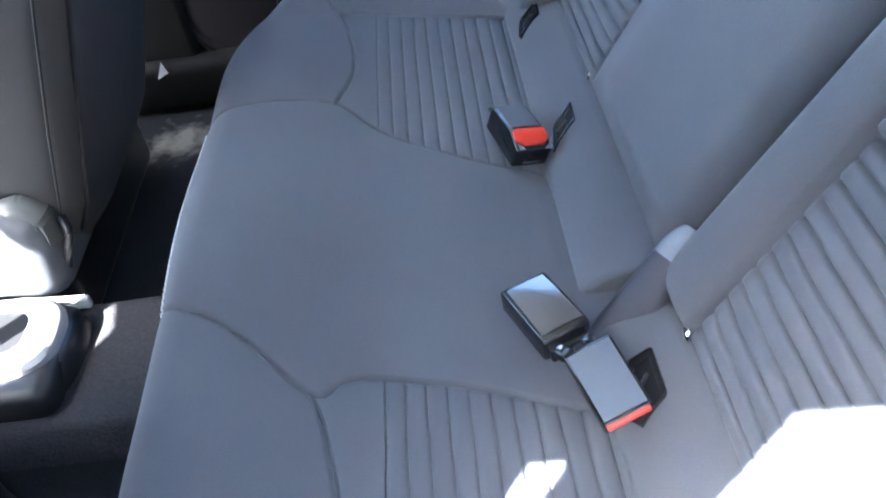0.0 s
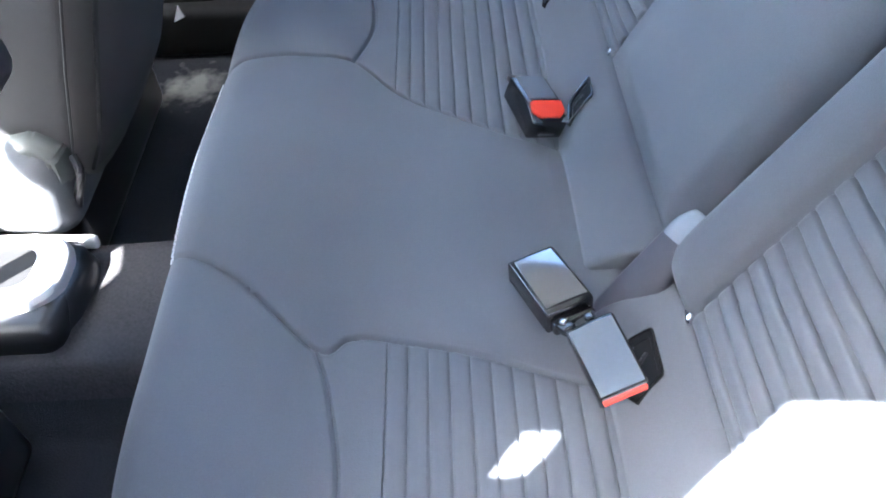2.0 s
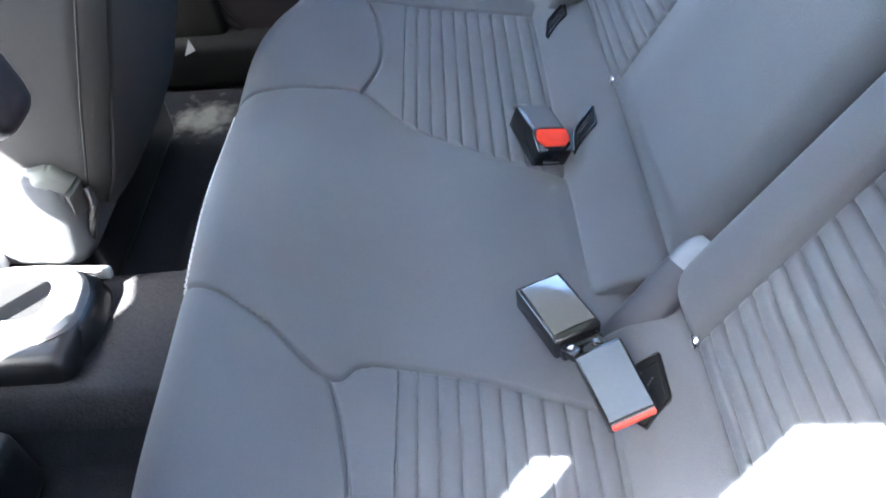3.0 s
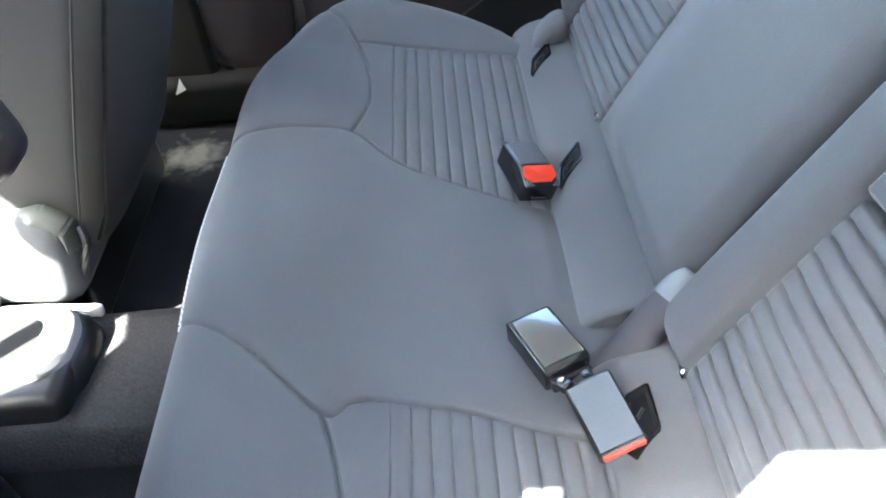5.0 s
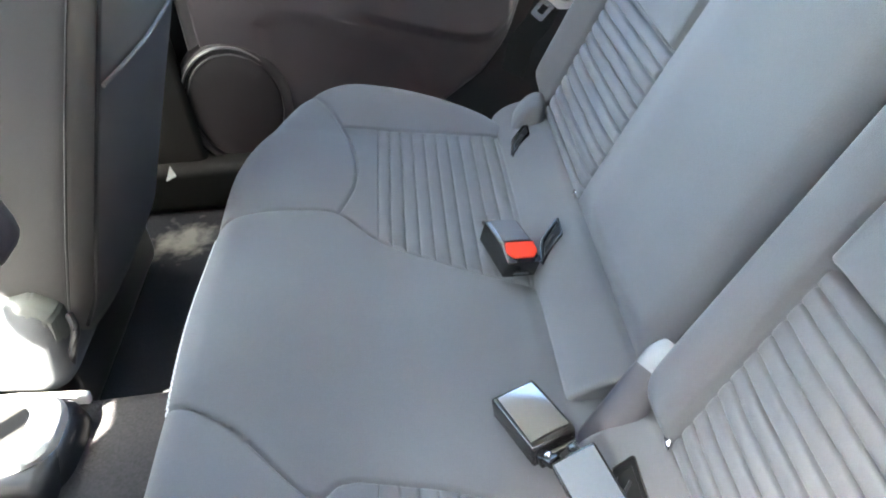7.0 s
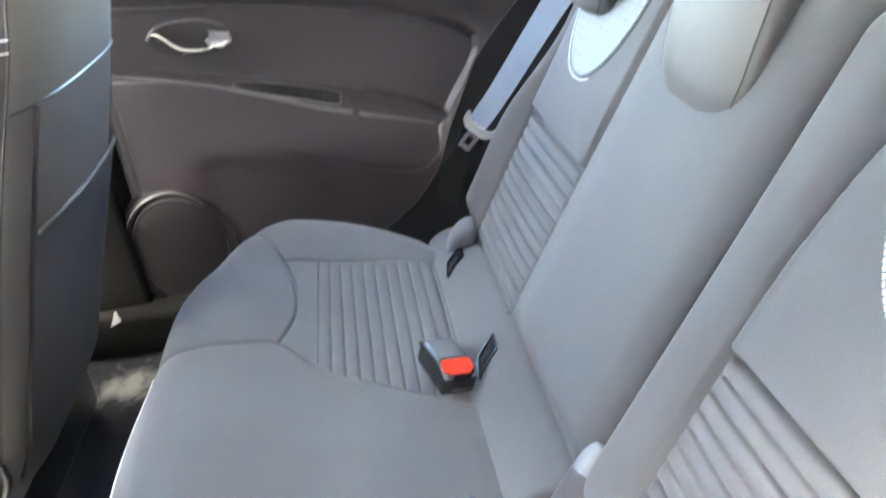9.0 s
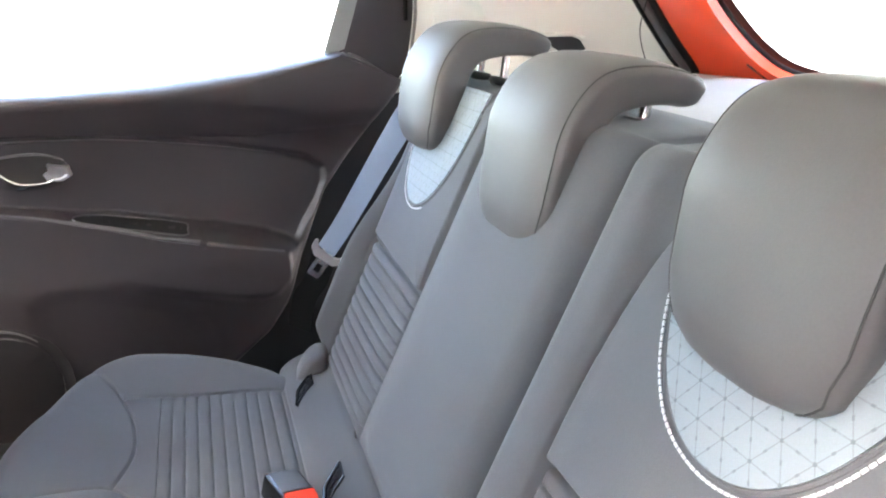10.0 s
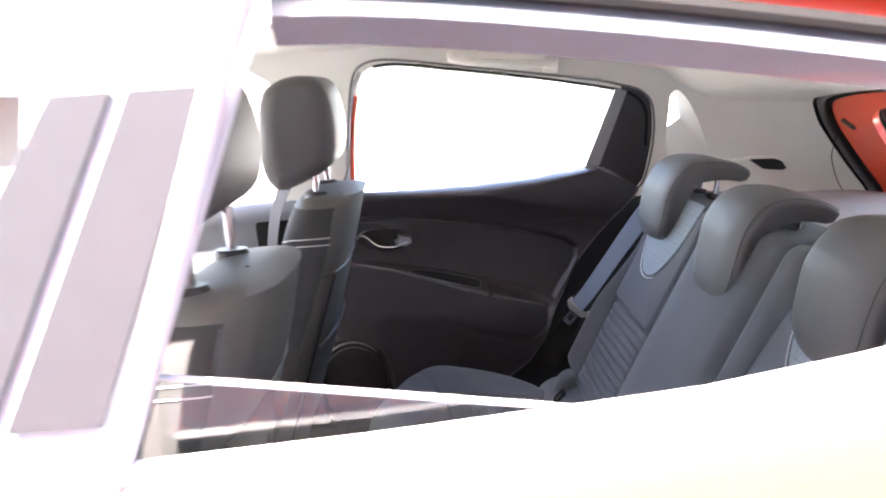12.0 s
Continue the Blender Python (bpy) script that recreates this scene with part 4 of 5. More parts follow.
def roof_corners():
    """Pale trim that joins the headliner to the tailgate opening and the roof rails."""
    t = thing("roof_trim", (0.6, 0, 1.2), "pale trim round the tailgate opening under the roof", "trim", kind="structure")
    part("rear_header", rbox((0.10, 1.16, 0.05), (0.640, 0, 1.240), (0, 35, 0), 0.02, 4), CONSOLE, t)
    for sgn in (-1, 1):
        part("rail_cover", tube([(-1.1, sgn * 0.63, 1.365), (-0.7, sgn * 0.645, 1.394), (-0.4, sgn * 0.655, 1.385), (0.0, sgn * 0.66, 1.345), (0.3, sgn * 0.655, 1.305), (0.55, sgn * 0.62, 1.255), (0.66, sgn * 0.56, 1.215)], 0.028, 10), HEADLINER, t)
    return t


roof_corners()
grab_handle(1)

# ---- floor, tunnel, shelf, dashboard ----
def floor_and_tunnel():
    x = np.linspace(-1.75, 0.0, 120)
    y = np.linspace(-0.72, 0.72, 100)
    X, Y = np.meshgrid(x, y, indexing="ij")
    Z = 0.30 + 0.008 * np.array([noise.noise(Vector((a * 6, b * 6, 0))) for a, b in zip(X.ravel(), Y.ravel())]).reshape(X.shape)
    tun = 0.10 * (1 - step(np.abs(Y), 0.095, 0.125))
    Z = Z + tun
    V = np.stack([X, Y, Z], -1).reshape(-1, 3)
    F = quads(*X.shape)
    c = V[F].mean(1)
    t = np.abs(c[:, 1]) < 0.105
    fl = tagged(arrays("floor", V, F[~t], CARPET), "black carpeted car floor with paler patches", "floor", kind="structure")
    arrays("tunnel_carpet", V, F[t], TUNNEL, fl, "worn grey carpet over the centre tunnel")
    part("underside", rbox((2.6, 1.5, 0.03), (-0.5, 0, 0.27), (0, 0, 0), 0.005), BLACK, fl)
    return fl


floor_and_tunnel()


def parcel_shelf():
    s = thing("parcel_shelf", (0.55, 0, 0.95), "pale grey felt parcel shelf behind the backrest", "parcel shelf")
    outline = smooth_loop([(0.315, -0.60), (0.315, 0.60), (0.55, 0.58), (0.72, 0.50), (0.76, 0.0), (0.72, -0.50), (0.55, -0.58)])
    part("front_edge", tube([(0.312, -0.59, 0.947), (0.312, 0.59, 0.947)], 0.011, 10), BLACK, s, "dark rolled front edge")
    part("board", panel(outline, [], lambda a, b: Vector((a, b, 0.955)), 0.02), SHELF, s)
    return s


parcel_shelf()


def dashboard():
    d = thing("dashboard", (-1.5, 0, 0.6), "slate grey moulded plastic dashboard under the windscreen", "dashboard")
    ring = flat2([(-1.75, 0.98), (-1.45, 1.00), (-1.33, 0.97), (-1.27, 0.90), (-1.30, 0.80), (-1.36, 0.70), (-1.40, 0.55), (-1.75, 0.5)], 5, True)
    part("body", cushioned(ring, 0.70, 0.03, lambda a, b, w: Vector((a, w, b)), 6), DASH, d)
    return d


dashboard()
wind = thing("windscreen", (-1.5, 0, 1.0), "clear raked windscreen between pale pillars", "windscreen", kind="structure")
part("pane", panel([(-0.66, 0.99), (0.66, 0.99), (0.54, 1.36), (-0.54, 1.36)], [], lambda a, b: Vector((-1.62 + (b - 0.99) * 1.30 - 0.08 * max(0.0, 1 - abs(a) / 0.67) ** 0.5, a, b)), 0.003, [(0, v) for v in np.linspace(-0.5, 0.5, 11)]), GLASS, wind).visible_shadow = False
for sgn in (-1, 1):
    part("pillar", tube([(-1.62, sgn * 0.68, 0.98), (-1.35, sgn * 0.64, 1.18), (-1.10, sgn * 0.60, 1.315), (-0.98, sgn * 0.59, 1.365)], 0.035, 10), PILLAR, wind)
part("header", tube([(float(np.interp(abs(y), HEADER_Y, HEADER_X)) + 0.030 - 0.085 * float(step(np.array(-y), 0.25, 0.42)) - 0.06 * float(step(np.array(-y), 0.48, 0.535)), y, 1.392 - 0.05 * (y / 0.6) ** 2) for y in np.linspace(-0.6, 0.6, 25)], 0.026, 10), PILLAR, wind)


# ---- doors ----
LOW_X, LOW_Z = [-0.72, -0.493, -0.369, -0.307, -0.199, -0.187, -0.141, -0.062, -0.012], [0.872, 0.852, 0.826, 0.816, 0.785, 0.782, 0.772, 0.745, 0.717]
INSERT = [(-0.72, 0.985), (-0.60, 0.974), (-0.471, 0.962), (-0.388, 0.955), (-0.302, 0.946), (-0.213, 0.930), (-0.12, 0.911), (-0.023, 0.886), (0.027, 0.868), (0.054, 0.846), (0.054, 0.824), (0.040, 0.793), (0.007, 0.747), (-0.010, 0.716)] + list(zip(LOW_X, LOW_Z))[-2::-1]
LEDGE_X, LEDGE_Z = [-0.62, -0.493, -0.411, -0.327, -0.239, -0.172, -0.097, -0.016, 0.03], [0.868, 0.845, 0.826, 0.800, 0.769, 0.751, 0.731, 0.710, 0.70]
POCKET = [(-0.475, 0.60), (-0.472, 0.675), (-0.44, 0.695), (-0.40, 0.692), (-0.33, 0.675), (-0.24, 0.640), (-0.19, 0.60), (-0.178, 0.545), (-0.20, 0.47), (-0.45, 0.42)]


def inside(x, z, loop):
    """Which points lie within a closed outline."""
    hit = np.zeros(x.shape, bool)
    for (ax, az), (bx, bz) in zip(loop, loop[1:] + loop[:1]):
        if az != bz:
            hit ^= ((az > z) != (bz > z)) & (x < (bx - ax) * (z - az) / (bz - az) + ax)
    return hit


def door_face(x, z, roll_out=1.0):
    """How far the door trim stands in from its base: roll above, hollow insert, armrest and pocket."""
    d = seam_distance(x, z, INSERT + INSERT[:1]) * np.where(inside(x, z, INSERT), -1, 1)
    roll = step(z, 0.84, 1.03)
    f = 0.012 * step(d, -0.002, 0.012) + 0.040 * roll * step(d, 0.0, 0.09) + 0.0 * x
    u = np.clip((z - 0.925 - 0.03 * step(-x, 0.0, 0.4)) / 0.095, 0, 1)
    f = f + 0.006 * roll_out * np.sin(math.pi * u ** 0.62)
    ledge, low = np.interp(x, LEDGE_X, LEDGE_Z), np.interp(x, LOW_X, LOW_Z)
    under = np.interp(x, [-0.62, -0.45, -0.35, -0.282, -0.227, -0.159, -0.12, -0.088, -0.07, -0.056, -0.031, -0.015], [0.73, 0.722, 0.710, 0.690, 0.670, 0.650, 0.639, 0.634, 0.634, 0.638, 0.66, 0.692])
    depth = np.interp(x, [-0.62, -0.45, -0.25, -0.15], [0.012, 0.020, 0.038, 0.046]) * (1 - step(x, -0.03, 0.004))
    soft = np.interp(x, [-0.62, -0.40, -0.28, -0.20], [0.10, 0.07, 0.035, 0.022])
    slope = np.clip((low + 0.001 - z) / (low - ledge + 0.001), 0, 1)
    f = f + depth * (0.25 * slope + 0.75 * slope ** 0.7) * (1 - 0.3 * step(x, -0.36, -0.20) * (1 - step(z, under - 0.022, under + 0.006)) - 0.7 * (1 - step(z, under - 0.20, under + 0.0 * soft)))
    # seam across the armrest where its pad begins
    f = f - 0.004 * np.exp(-((x + 0.173 + (z - 0.75) * 0.35) / 0.0035) ** 2) * (z < low) * (z > ledge - 0.010)
    p = seam_distance(x, z, POCKET + POCKET[:1]) * np.where(inside(x, z, POCKET), -1, 1)
    f = f + 0.005 * step(p, -0.022, 0.012) * (1 - step(z, 0.70, 0.76)) * step(x, -0.60, -0.5)
    return f


def trim_y(x, z, roll_out=1.0):
    """Inner face of a door trim, as half width."""
    base = 0.735 - 0.02 * step(z, 0.85, 1.03) + 0.0 * x
    return base - door_face(x, z, roll_out)


def rear_door(sgn, lowered):
    word = "with its window lowered" if lowered else "with its window closed"
    d = thing("rear_door", (-0.2, sgn * 0.74, 0.35), "dark moulded plastic rear door trim " + word, "car door", "rear doors")
    top = lambda x: np.interp(x, [-0.60, -0.48, -0.35, -0.195, -0.05, 0.05, 0.105, 0.16, 0.21], [1.045, 1.036, 1.030, 1.030, 1.038, 1.050, 1.058, 1.03, 1.0])
    low = lambda x: np.interp(x, [-0.62, -0.60, -0.54, -0.45, -0.25, -0.17, -0.08, -0.04, 0.0, 0.058, 0.21], [0.46, 0.42, 0.385, 0.38, 0.40, 0.47, 0.545, 0.60, 0.68, 0.80, 0.985])
    x = np.linspace(-0.61, 0.21, 290)
    w = np.concatenate([np.linspace(0, 0.96, 270), 0.96 + 0.04 * np.sin(np.linspace(0, math.pi / 2, 10)[1:])])
    X, W = np.meshgrid(x, w, indexing="ij")
    Z = low(X) + (top(X) - low(X)) * W
    Y = trim_y(X, Z, 1.0 if sgn > 0 else 0.0)
    e = np.clip((W - 0.96) / 0.04, 0, 1)
    Y = Y + 0.028 * (1 - np.sqrt(np.clip(1 - e ** 2, 0, 1)))
    e = np.clip(1 - np.minimum(X + 0.61, 0.215 - X) / 0.02, 0, 1)
    Y = Y + 0.02 * (1 - np.sqrt(np.clip(1 - e ** 2, 0, 1)))
    e = np.clip(1 - (Z - low(X)) / 0.02, 0, 1)
    Y = Y + 0.02 * (1 - np.sqrt(np.clip(1 - e ** 2, 0, 1)))
    V = np.stack([X, sgn * Y, Z], -1).reshape(-1, 3)
    F = quads(*X.shape)
    c = V[F].mean(1)
    V = V + np.array((0.012, 0, -0.023))
    crease = np.interp(c[:, 0], [-0.62, -0.48, -0.3, -0.21, -0.1, 0.02, 0.06], [0.976, 0.963, 0.946, 0.930, 0.907, 0.872, 0.84])
    upper = c[:, 2] > crease + 0.004
    arrays("upper_roll", V, F[upper], TRIM, d)
    arrays("lower_trim", V, F[~upper], TRIM, d)
    g = lambda a, z, off: Vector((a + 0.012, sgn * (float(trim_y(np.array([a]), np.array([z]))[0]) - off), z - 0.023))
    # handle recess and chrome lever
    part("handle_recess", panel(smooth_loop([(-0.50, 0.911), (-0.47, 0.931), (-0.41, 0.931), (-0.372, 0.916), (-0.368, 0.889), (-0.40, 0.874), (-0.45, 0.875), (-0.49, 0.889)]), [], lambda a, z: g(a, z, 0.0025), 0.004), BLACK_SATIN, d, "dark dished recess round the lever")
    lever = catmull([(-0.492, 0, 0.919), (-0.484, 0, 0.919), (-0.472, 0, 0.909), (-0.458, 0, 0.895), (-0.442, 0, 0.887), (-0.420, 0, 0.884), (-0.402, 0, 0.885), (-0.392, 0, 0.890)], 6)
    part("handle", tube([g(p.x, p.z, 0.013) for p in lever], lambda t: 0.0042 + 0.0012 * math.sin(t * 3.1), 10, flat=0.75), CHROME, d, "chrome door lever")
    part("handle_spring", tube([g(a, z, 0.009) for a, z in ((-0.452, 0.879), (-0.436, 0.879))], 0.0018, 8), CHROME, d, "thin chrome edge under the lever")
    pivot = [(-0.402, 0.886), (-0.407, 0.899), (-0.398, 0.905), (-0.398, 0.916), (-0.384, 0.912), (-0.366, 0.908), (-0.364, 0.892), (-0.380, 0.884)]
    block = []
    for k, off in ((1.0, 0.001), (1.0, 0.012), (0.92, 0.016), (0.74, 0.0165), (0.62, 0.008), (0.1, 0.007)):
        block.append([g(-0.386 + (p - -0.386) * k, 0.898 + (z - 0.898) * k, off) for p, z in pivot])
    part("handle_pivot", loft(block), SATIN_CHROME, d, "satin chrome pivot with a hollow middle")
    brow = catmull([(-0.503, 0, 0.909), (-0.488, 0, 0.926), (-0.455, 0, 0.935), (-0.410, 0, 0.934), (-0.372, 0, 0.919)], 6)
    part("recess_brow", tube([g(p.x, p.z, 0.002) for p in brow], lambda t: 0.0028 - 0.0012 * t, 8), TRIM_GLOSS, d, "satin upper lip of the recess")
    edge = catmull([(p, 0, z) for p, z in INSERT[1:8]], 6)
    part("insert_edge", tube([g(p.x, p.z, 0.0004) for p in edge], lambda t: 0.0021 - 0.0014 * t, 8), TRIM_GLOSS, d, "satin edge over the hollow insert")
    # armrest slot and its seam
    slot = smooth_loop([(-0.369, 0.822), (-0.307, 0.812), (-0.205, 0.784), (-0.195, 0.776), (-0.202, 0.768), (-0.257, 0.783), (-0.362, 0.814)], 4)
    part("switch_slot", panel(slot, [], lambda a, z: g(a, z, 0.0045), 0.005, [(0, v) for v in np.linspace(-0.35, -0.21, 8)]), BLACK, d, "black recess in the armrest")
    part("slot_rim", tube([g(a, z, 0.0045) for a, z in slot], 0.0016, 6, True), TRIM_GLOSS, d, "satin rim of the recess")
    part("ledge_strip", tube([g(a, float(np.interp(a, LEDGE_X, LEDGE_Z)), -0.0003) for a in np.linspace(-0.60, -0.178, 60)], lambda t: 0.0016 + 0.0036 * t, 8), TRIM_GLOSS, d, "satin edge of the armrest")
    part("pad_edge", tube([g(a, float(np.interp(a, LEDGE_X, LEDGE_Z)), -0.0006) for a in np.linspace(-0.166, -0.035, 30)], lambda t: 0.0045 - 0.0025 * t, 8), TRIM_GLOSS, d, "satin edge of the armrest pad")
    # loudspeaker
    centre = (-0.541, 0.520)
    ring = [(centre[0] + 0.094 * math.cos(t) * (1.0 + 0.06 * math.sin(t)), centre[1] + 0.117 * math.sin(t)) for t in np.linspace(0, math.tau, 48, endpoint=False)]
    gy = lambda a, z, off: Vector((a + 0.012, sgn * (0.732 - off), z - 0.023))
    rings = []
    for k, off in ((1.15, 0.0), (1.12, 0.016), (1.06, 0.027), (1.00, 0.030), (0.95, 0.029), (0.93, 0.022)):
        rings.append([gy(centre[0] + (a - centre[0]) * k, centre[1] + (z - centre[1]) * k, off) for a, z in ring])
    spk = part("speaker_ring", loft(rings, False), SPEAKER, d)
    rings = [[gy(centre[0] + (a - centre[0]) * k, centre[1] + (z - centre[1]) * k, off) for a, z in ring] for k, off in ((0.93, 0.022), (0.90, 0.025), (0.6, 0.028), (0.3, 0.030), (0.05, 0.031))]
    part("speaker_grille", loft(rings), SPEAKER, spk, "black speaker grille")
    # highlights on the speaker rim and grille, put in as paler arcs
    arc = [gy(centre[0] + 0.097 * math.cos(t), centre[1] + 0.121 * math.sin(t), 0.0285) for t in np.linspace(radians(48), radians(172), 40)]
    part("speaker_highlight", tube(arc, lambda t: 0.0012 + 0.0042 * math.sin(t * math.pi) ** 0.8, 10, flat=0.5), TRIM_GLOSS, spk, "paler crescent standing for the highlight on the speaker rim")
    arc = [gy(centre[0] + 0.086 * math.cos(t), centre[1] + 0.107 * math.sin(t), 0.0265) for t in np.linspace(radians(62), radians(160), 30)]
    part("grille_highlight", tube(arc, lambda t: 0.0006 + 0.0016 * math.sin(t * math.pi), 8), TRIM_GLOSS, spk, "thin paler arc standing for the highlight on the grille")
    lip = catmull([(-0.672, 0, 0.540), (-0.671, 0, 0.450), (-0.656, 0, 0.402), (-0.620, 0, 0.368), (-0.560, 0, 0.347), (-0.480, 0, 0.340), (-0.400, 0, 0.346)], 6)
    part("foot_lip", tube([(p.x, sgn * 0.708, p.z) for p in lip], 0.0075, 10), TRIM_GLOSS, d, "moulded lip along the foot of the door")
    # black corner behind the window and the window frame
    place = side_place(sgn, 0.016)
    corner = [(0.098, 1.052), (0.118, 1.060), (0.142, 1.14), (0.170, 1.250), (0.225, 1.235), (0.256, 1.19), (0.258, 1.10), (0.235, 0.97), (0.15, 1.00)]
    part("window_corner", panel(corner, [], place, 0.02, [(1, 1.1), (1, 1.18)]), TRIM, d, "matt black corner panel")
    part("glass_channel", panel([(0.080, 1.052), (0.118, 1.060), (0.178, 1.236), (0.150, 1.243)], [], side_place(sgn, -0.006), 0.006), CHANNEL, d, "grey window channel")
    part("window_frame", tube([side_place(sgn, 0.012)(a, z) for a, z in flat2(WINDOW[7:16], 5)], 0.0040, 8), RUBBER, d)
    ring = [(x + (0.016 if x > 0 else -0.014), z + (0.013 if z > 1.15 else -0.010)) for x, z in WINDOW]
    if sgn > 0:
        part("frame_ring", panel(smooth_loop(ring), [smooth_loop(WINDOW)], side_place(sgn, 0.017), 0.003, [(1, v) for v in (1.03, 1.1, 1.2, 1.3)]), PILLAR, d, "pale door frame round the glass")
        part("front_jamb", tube([side_place(sgn, 0.010)(a, z) for a, z in ((-0.500, 1.03), (-0.492, 1.12), (-0.478, 1.22), (-0.466, 1.27))], 0.0066, 8), PAINT, d, "red painted door frame")
        part("jamb_strip", tube([side_place(sgn, 0.002)(a, z) for a, z in ((-0.511, 1.03), (-0.503, 1.12), (-0.489, 1.22), (-0.474, 1.285), (-0.45, 1.322))], 0.0060, 8), CONSOLE, d, "pale strip of the door frame")
    return d


def pane(sgn, low):
    """Side glass: the far one closed, the near one wound down nearly all the way."""
    g = thing("window_1" if sgn > 0 else "window_2", (-0.2, sgn * 0.71, 1.0), "clear closed rear side window" if sgn > 0 else "rear side window wound almost right down", "window", kind="structure")
    if sgn > 0:
        out = [p for p in smooth_loop([(-0.50, 1.02), (-0.2, 1.01), (0.10, 1.04), (0.165, 1.24), (0.05, 1.268), (-0.25, 1.322), (-0.38, 1.338), (-0.45, 1.31), (-0.48, 1.2)], 3)]
    else:
        out = [(-0.495, 0.98), (-0.491, 1.116), (-0.40, 1.103), (-0.241, 1.080), (-0.10, 1.058), (0.05, 1.03), (0.05, 0.98)]
    part("pane", panel(out, [], side_place(sgn, 0.028), 0.004), GLASS, g).visible_shadow = False
    if sgn < 0:
        place = side_place(sgn, 0.030)
        part("glass_edge", tube([place(a, z) for a, z in out[1:5]], 0.0025, 8), CONSOLE, g, "ground top edge of the glass")
    return g


rear_door(1, False)
rear_door(-1, True)
pane(1, 1.036)
pane(-1, 0.0)


def outer_side():
    """The near outer flank: door skins, waist seals, pillar covers and roof rail."""
    s = thing("outer_flank", (-0.3, -0.80, 0.3), "flame red outer door skin with black pillar covers", "car flank")
    belt = [(-1.42, 1.03), (-0.65, 1.038), (-0.50, 1.040), (-0.35, 1.047), (-0.229, 1.055), (-0.134, 1.062), (-0.023, 1.078), (0.06, 1.10), (0.13, 1.13)]
    xs = np.linspace(-1.42, 0.9, 120)
    zb = np.interp(xs, [p[0] for p in belt], [p[1] for p in belt])
    rows = []
    for f, dy in ((0.0, 0.0), (0.01, 0.010), (0.05, 0.03), (0.15, 0.055), (0.35, 0.085), (0.6, 0.10), (0.85, 0.095), (1.0, 0.07)):
        rows.append(np.stack([xs, -0.745 - dy + 0 * xs, zb + (0.28 - zb) * f], -1))
    V = np.array(rows)
    arrays("door_skin", V.reshape(-1, 3), quads(len(rows), len(xs)), PAINT, s, "red painted door skin")
    part("waist_seal", tube([(x, -0.743, z + 0.001) for x, z in zip(xs[:88], zb[:88])], 0.009, 8), CONSOLE, s, "bright satin waist strip")
    place = side_place(-1, 0.062)
    # roof rail and window surround
    top = [(-1.30, 1.22), (-1.1, 1.33), (-0.9, 1.385), (-0.6, 1.394), (-0.3, 1.352), (0.0, 1.30), (0.2, 1.26), (0.4, 1.21)]
    part("roof_rail", tube([place(a, z + 0.046) for a, z in flat2(top, 6)], 0.028, 12), PAINT, s, "red roof rail")
    inner = [(-0.398, 1.3165), (-0.34, 1.313), (-0.25, 1.302), (-0.09, 1.277), (0.1, 1.24), (0.25, 1.20)]
    band = []
    for a, z in flat2(inner, 6):
        p, q = side_place(-1, 0.040)(a, z), side_place(-1, 0.052)(a, z + 0.034)
        band.append((p, p * 0.5 + q * 0.5 + Vector((0, -0.010, 0)), q))
    bm = bmesh.new()
    rows = [[bm.verts.new(v) for v in r] for r in band]
    for a, b in zip(rows, rows[1:]):
        for k in range(2):
            bm.faces.new((a[k], a[k + 1], b[k + 1], b[k]))
    bmesh.ops.solidify(bm, geom=bm.faces[:], thickness=0.004)
    part("window_surround", bm, BUCKLE, s, "dark upper door frame")
    gutter = bmesh.new()
    rows = [[gutter.verts.new(r[2] + Vector(o)) for o in ((0, 0.004, 0), (0, 0.010, 0.028), (0, 0.020, 0.056))] for r in band]
    for a, b in zip(rows, rows[1:]):
        for k in range(2):
            gutter.faces.new((a[k], a[k + 1], b[k + 1], b[k]))
    bmesh.ops.solidify(gutter, geom=gutter.faces[:], thickness=0.004)
    part("gutter", gutter, PAINT, s, "red gutter between door frame and roof rail")
    part("frame_seal", tube([r[2] + Vector((0, -0.004, 0.003)) for r in band], 0.006, 8), RUBBER, s)
    # pillar covers between the doors, and the pale edge of the rear door frame
    lean_y = lambda z: -0.752 + 0.27 * (z - 1.05)
    for top0, top1, low0, low1 in ((-0.478, -0.430, -0.562, -0.505), (-0.527, -0.489, -0.640, -0.573)):
        part("pillar_cover", panel([(low0, 1.075), (low1, 1.075), (top1, 1.272), (top0, 1.272)], [], lambda a, z: Vector((a, lean_y(z), z)), 0.008, [(1, 1.12), (1, 1.2)]), PIANO, s, "glossy black pillar cover")
    # its hole is added too, in line with the sun spot on the cushion
    part("pillar_skin", panel([(-0.79, 1.03), (-0.498, 1.03), (-0.404, 1.285), (-0.383, 1.315), (-0.350, 1.39), (-0.70, 1.39)], [[(-0.583, 1.230), (-0.549, 1.231), (-0.546, 1.250), (-0.545, 1.274), (-0.581, 1.276)]], lambda a, z: Vector((a, lean_y(z) + 0.006, z)), 0.005, [(1, 1.12), (1, 1.2)]), CONSOLE, s, "pale door frame behind the pillar covers")
    part("pillar_edge", tube([(-0.509, -0.752, 1.02), (-0.484, -0.735, 1.09), (-0.453, -0.715, 1.18), (-0.4235, -0.702, 1.265), (-0.402, -0.697, 1.32), (-0.365, -0.690, 1.42)], 0.009, 10), CONSOLE, s, "pale edge of the door frame")
    bm = bmesh.new()
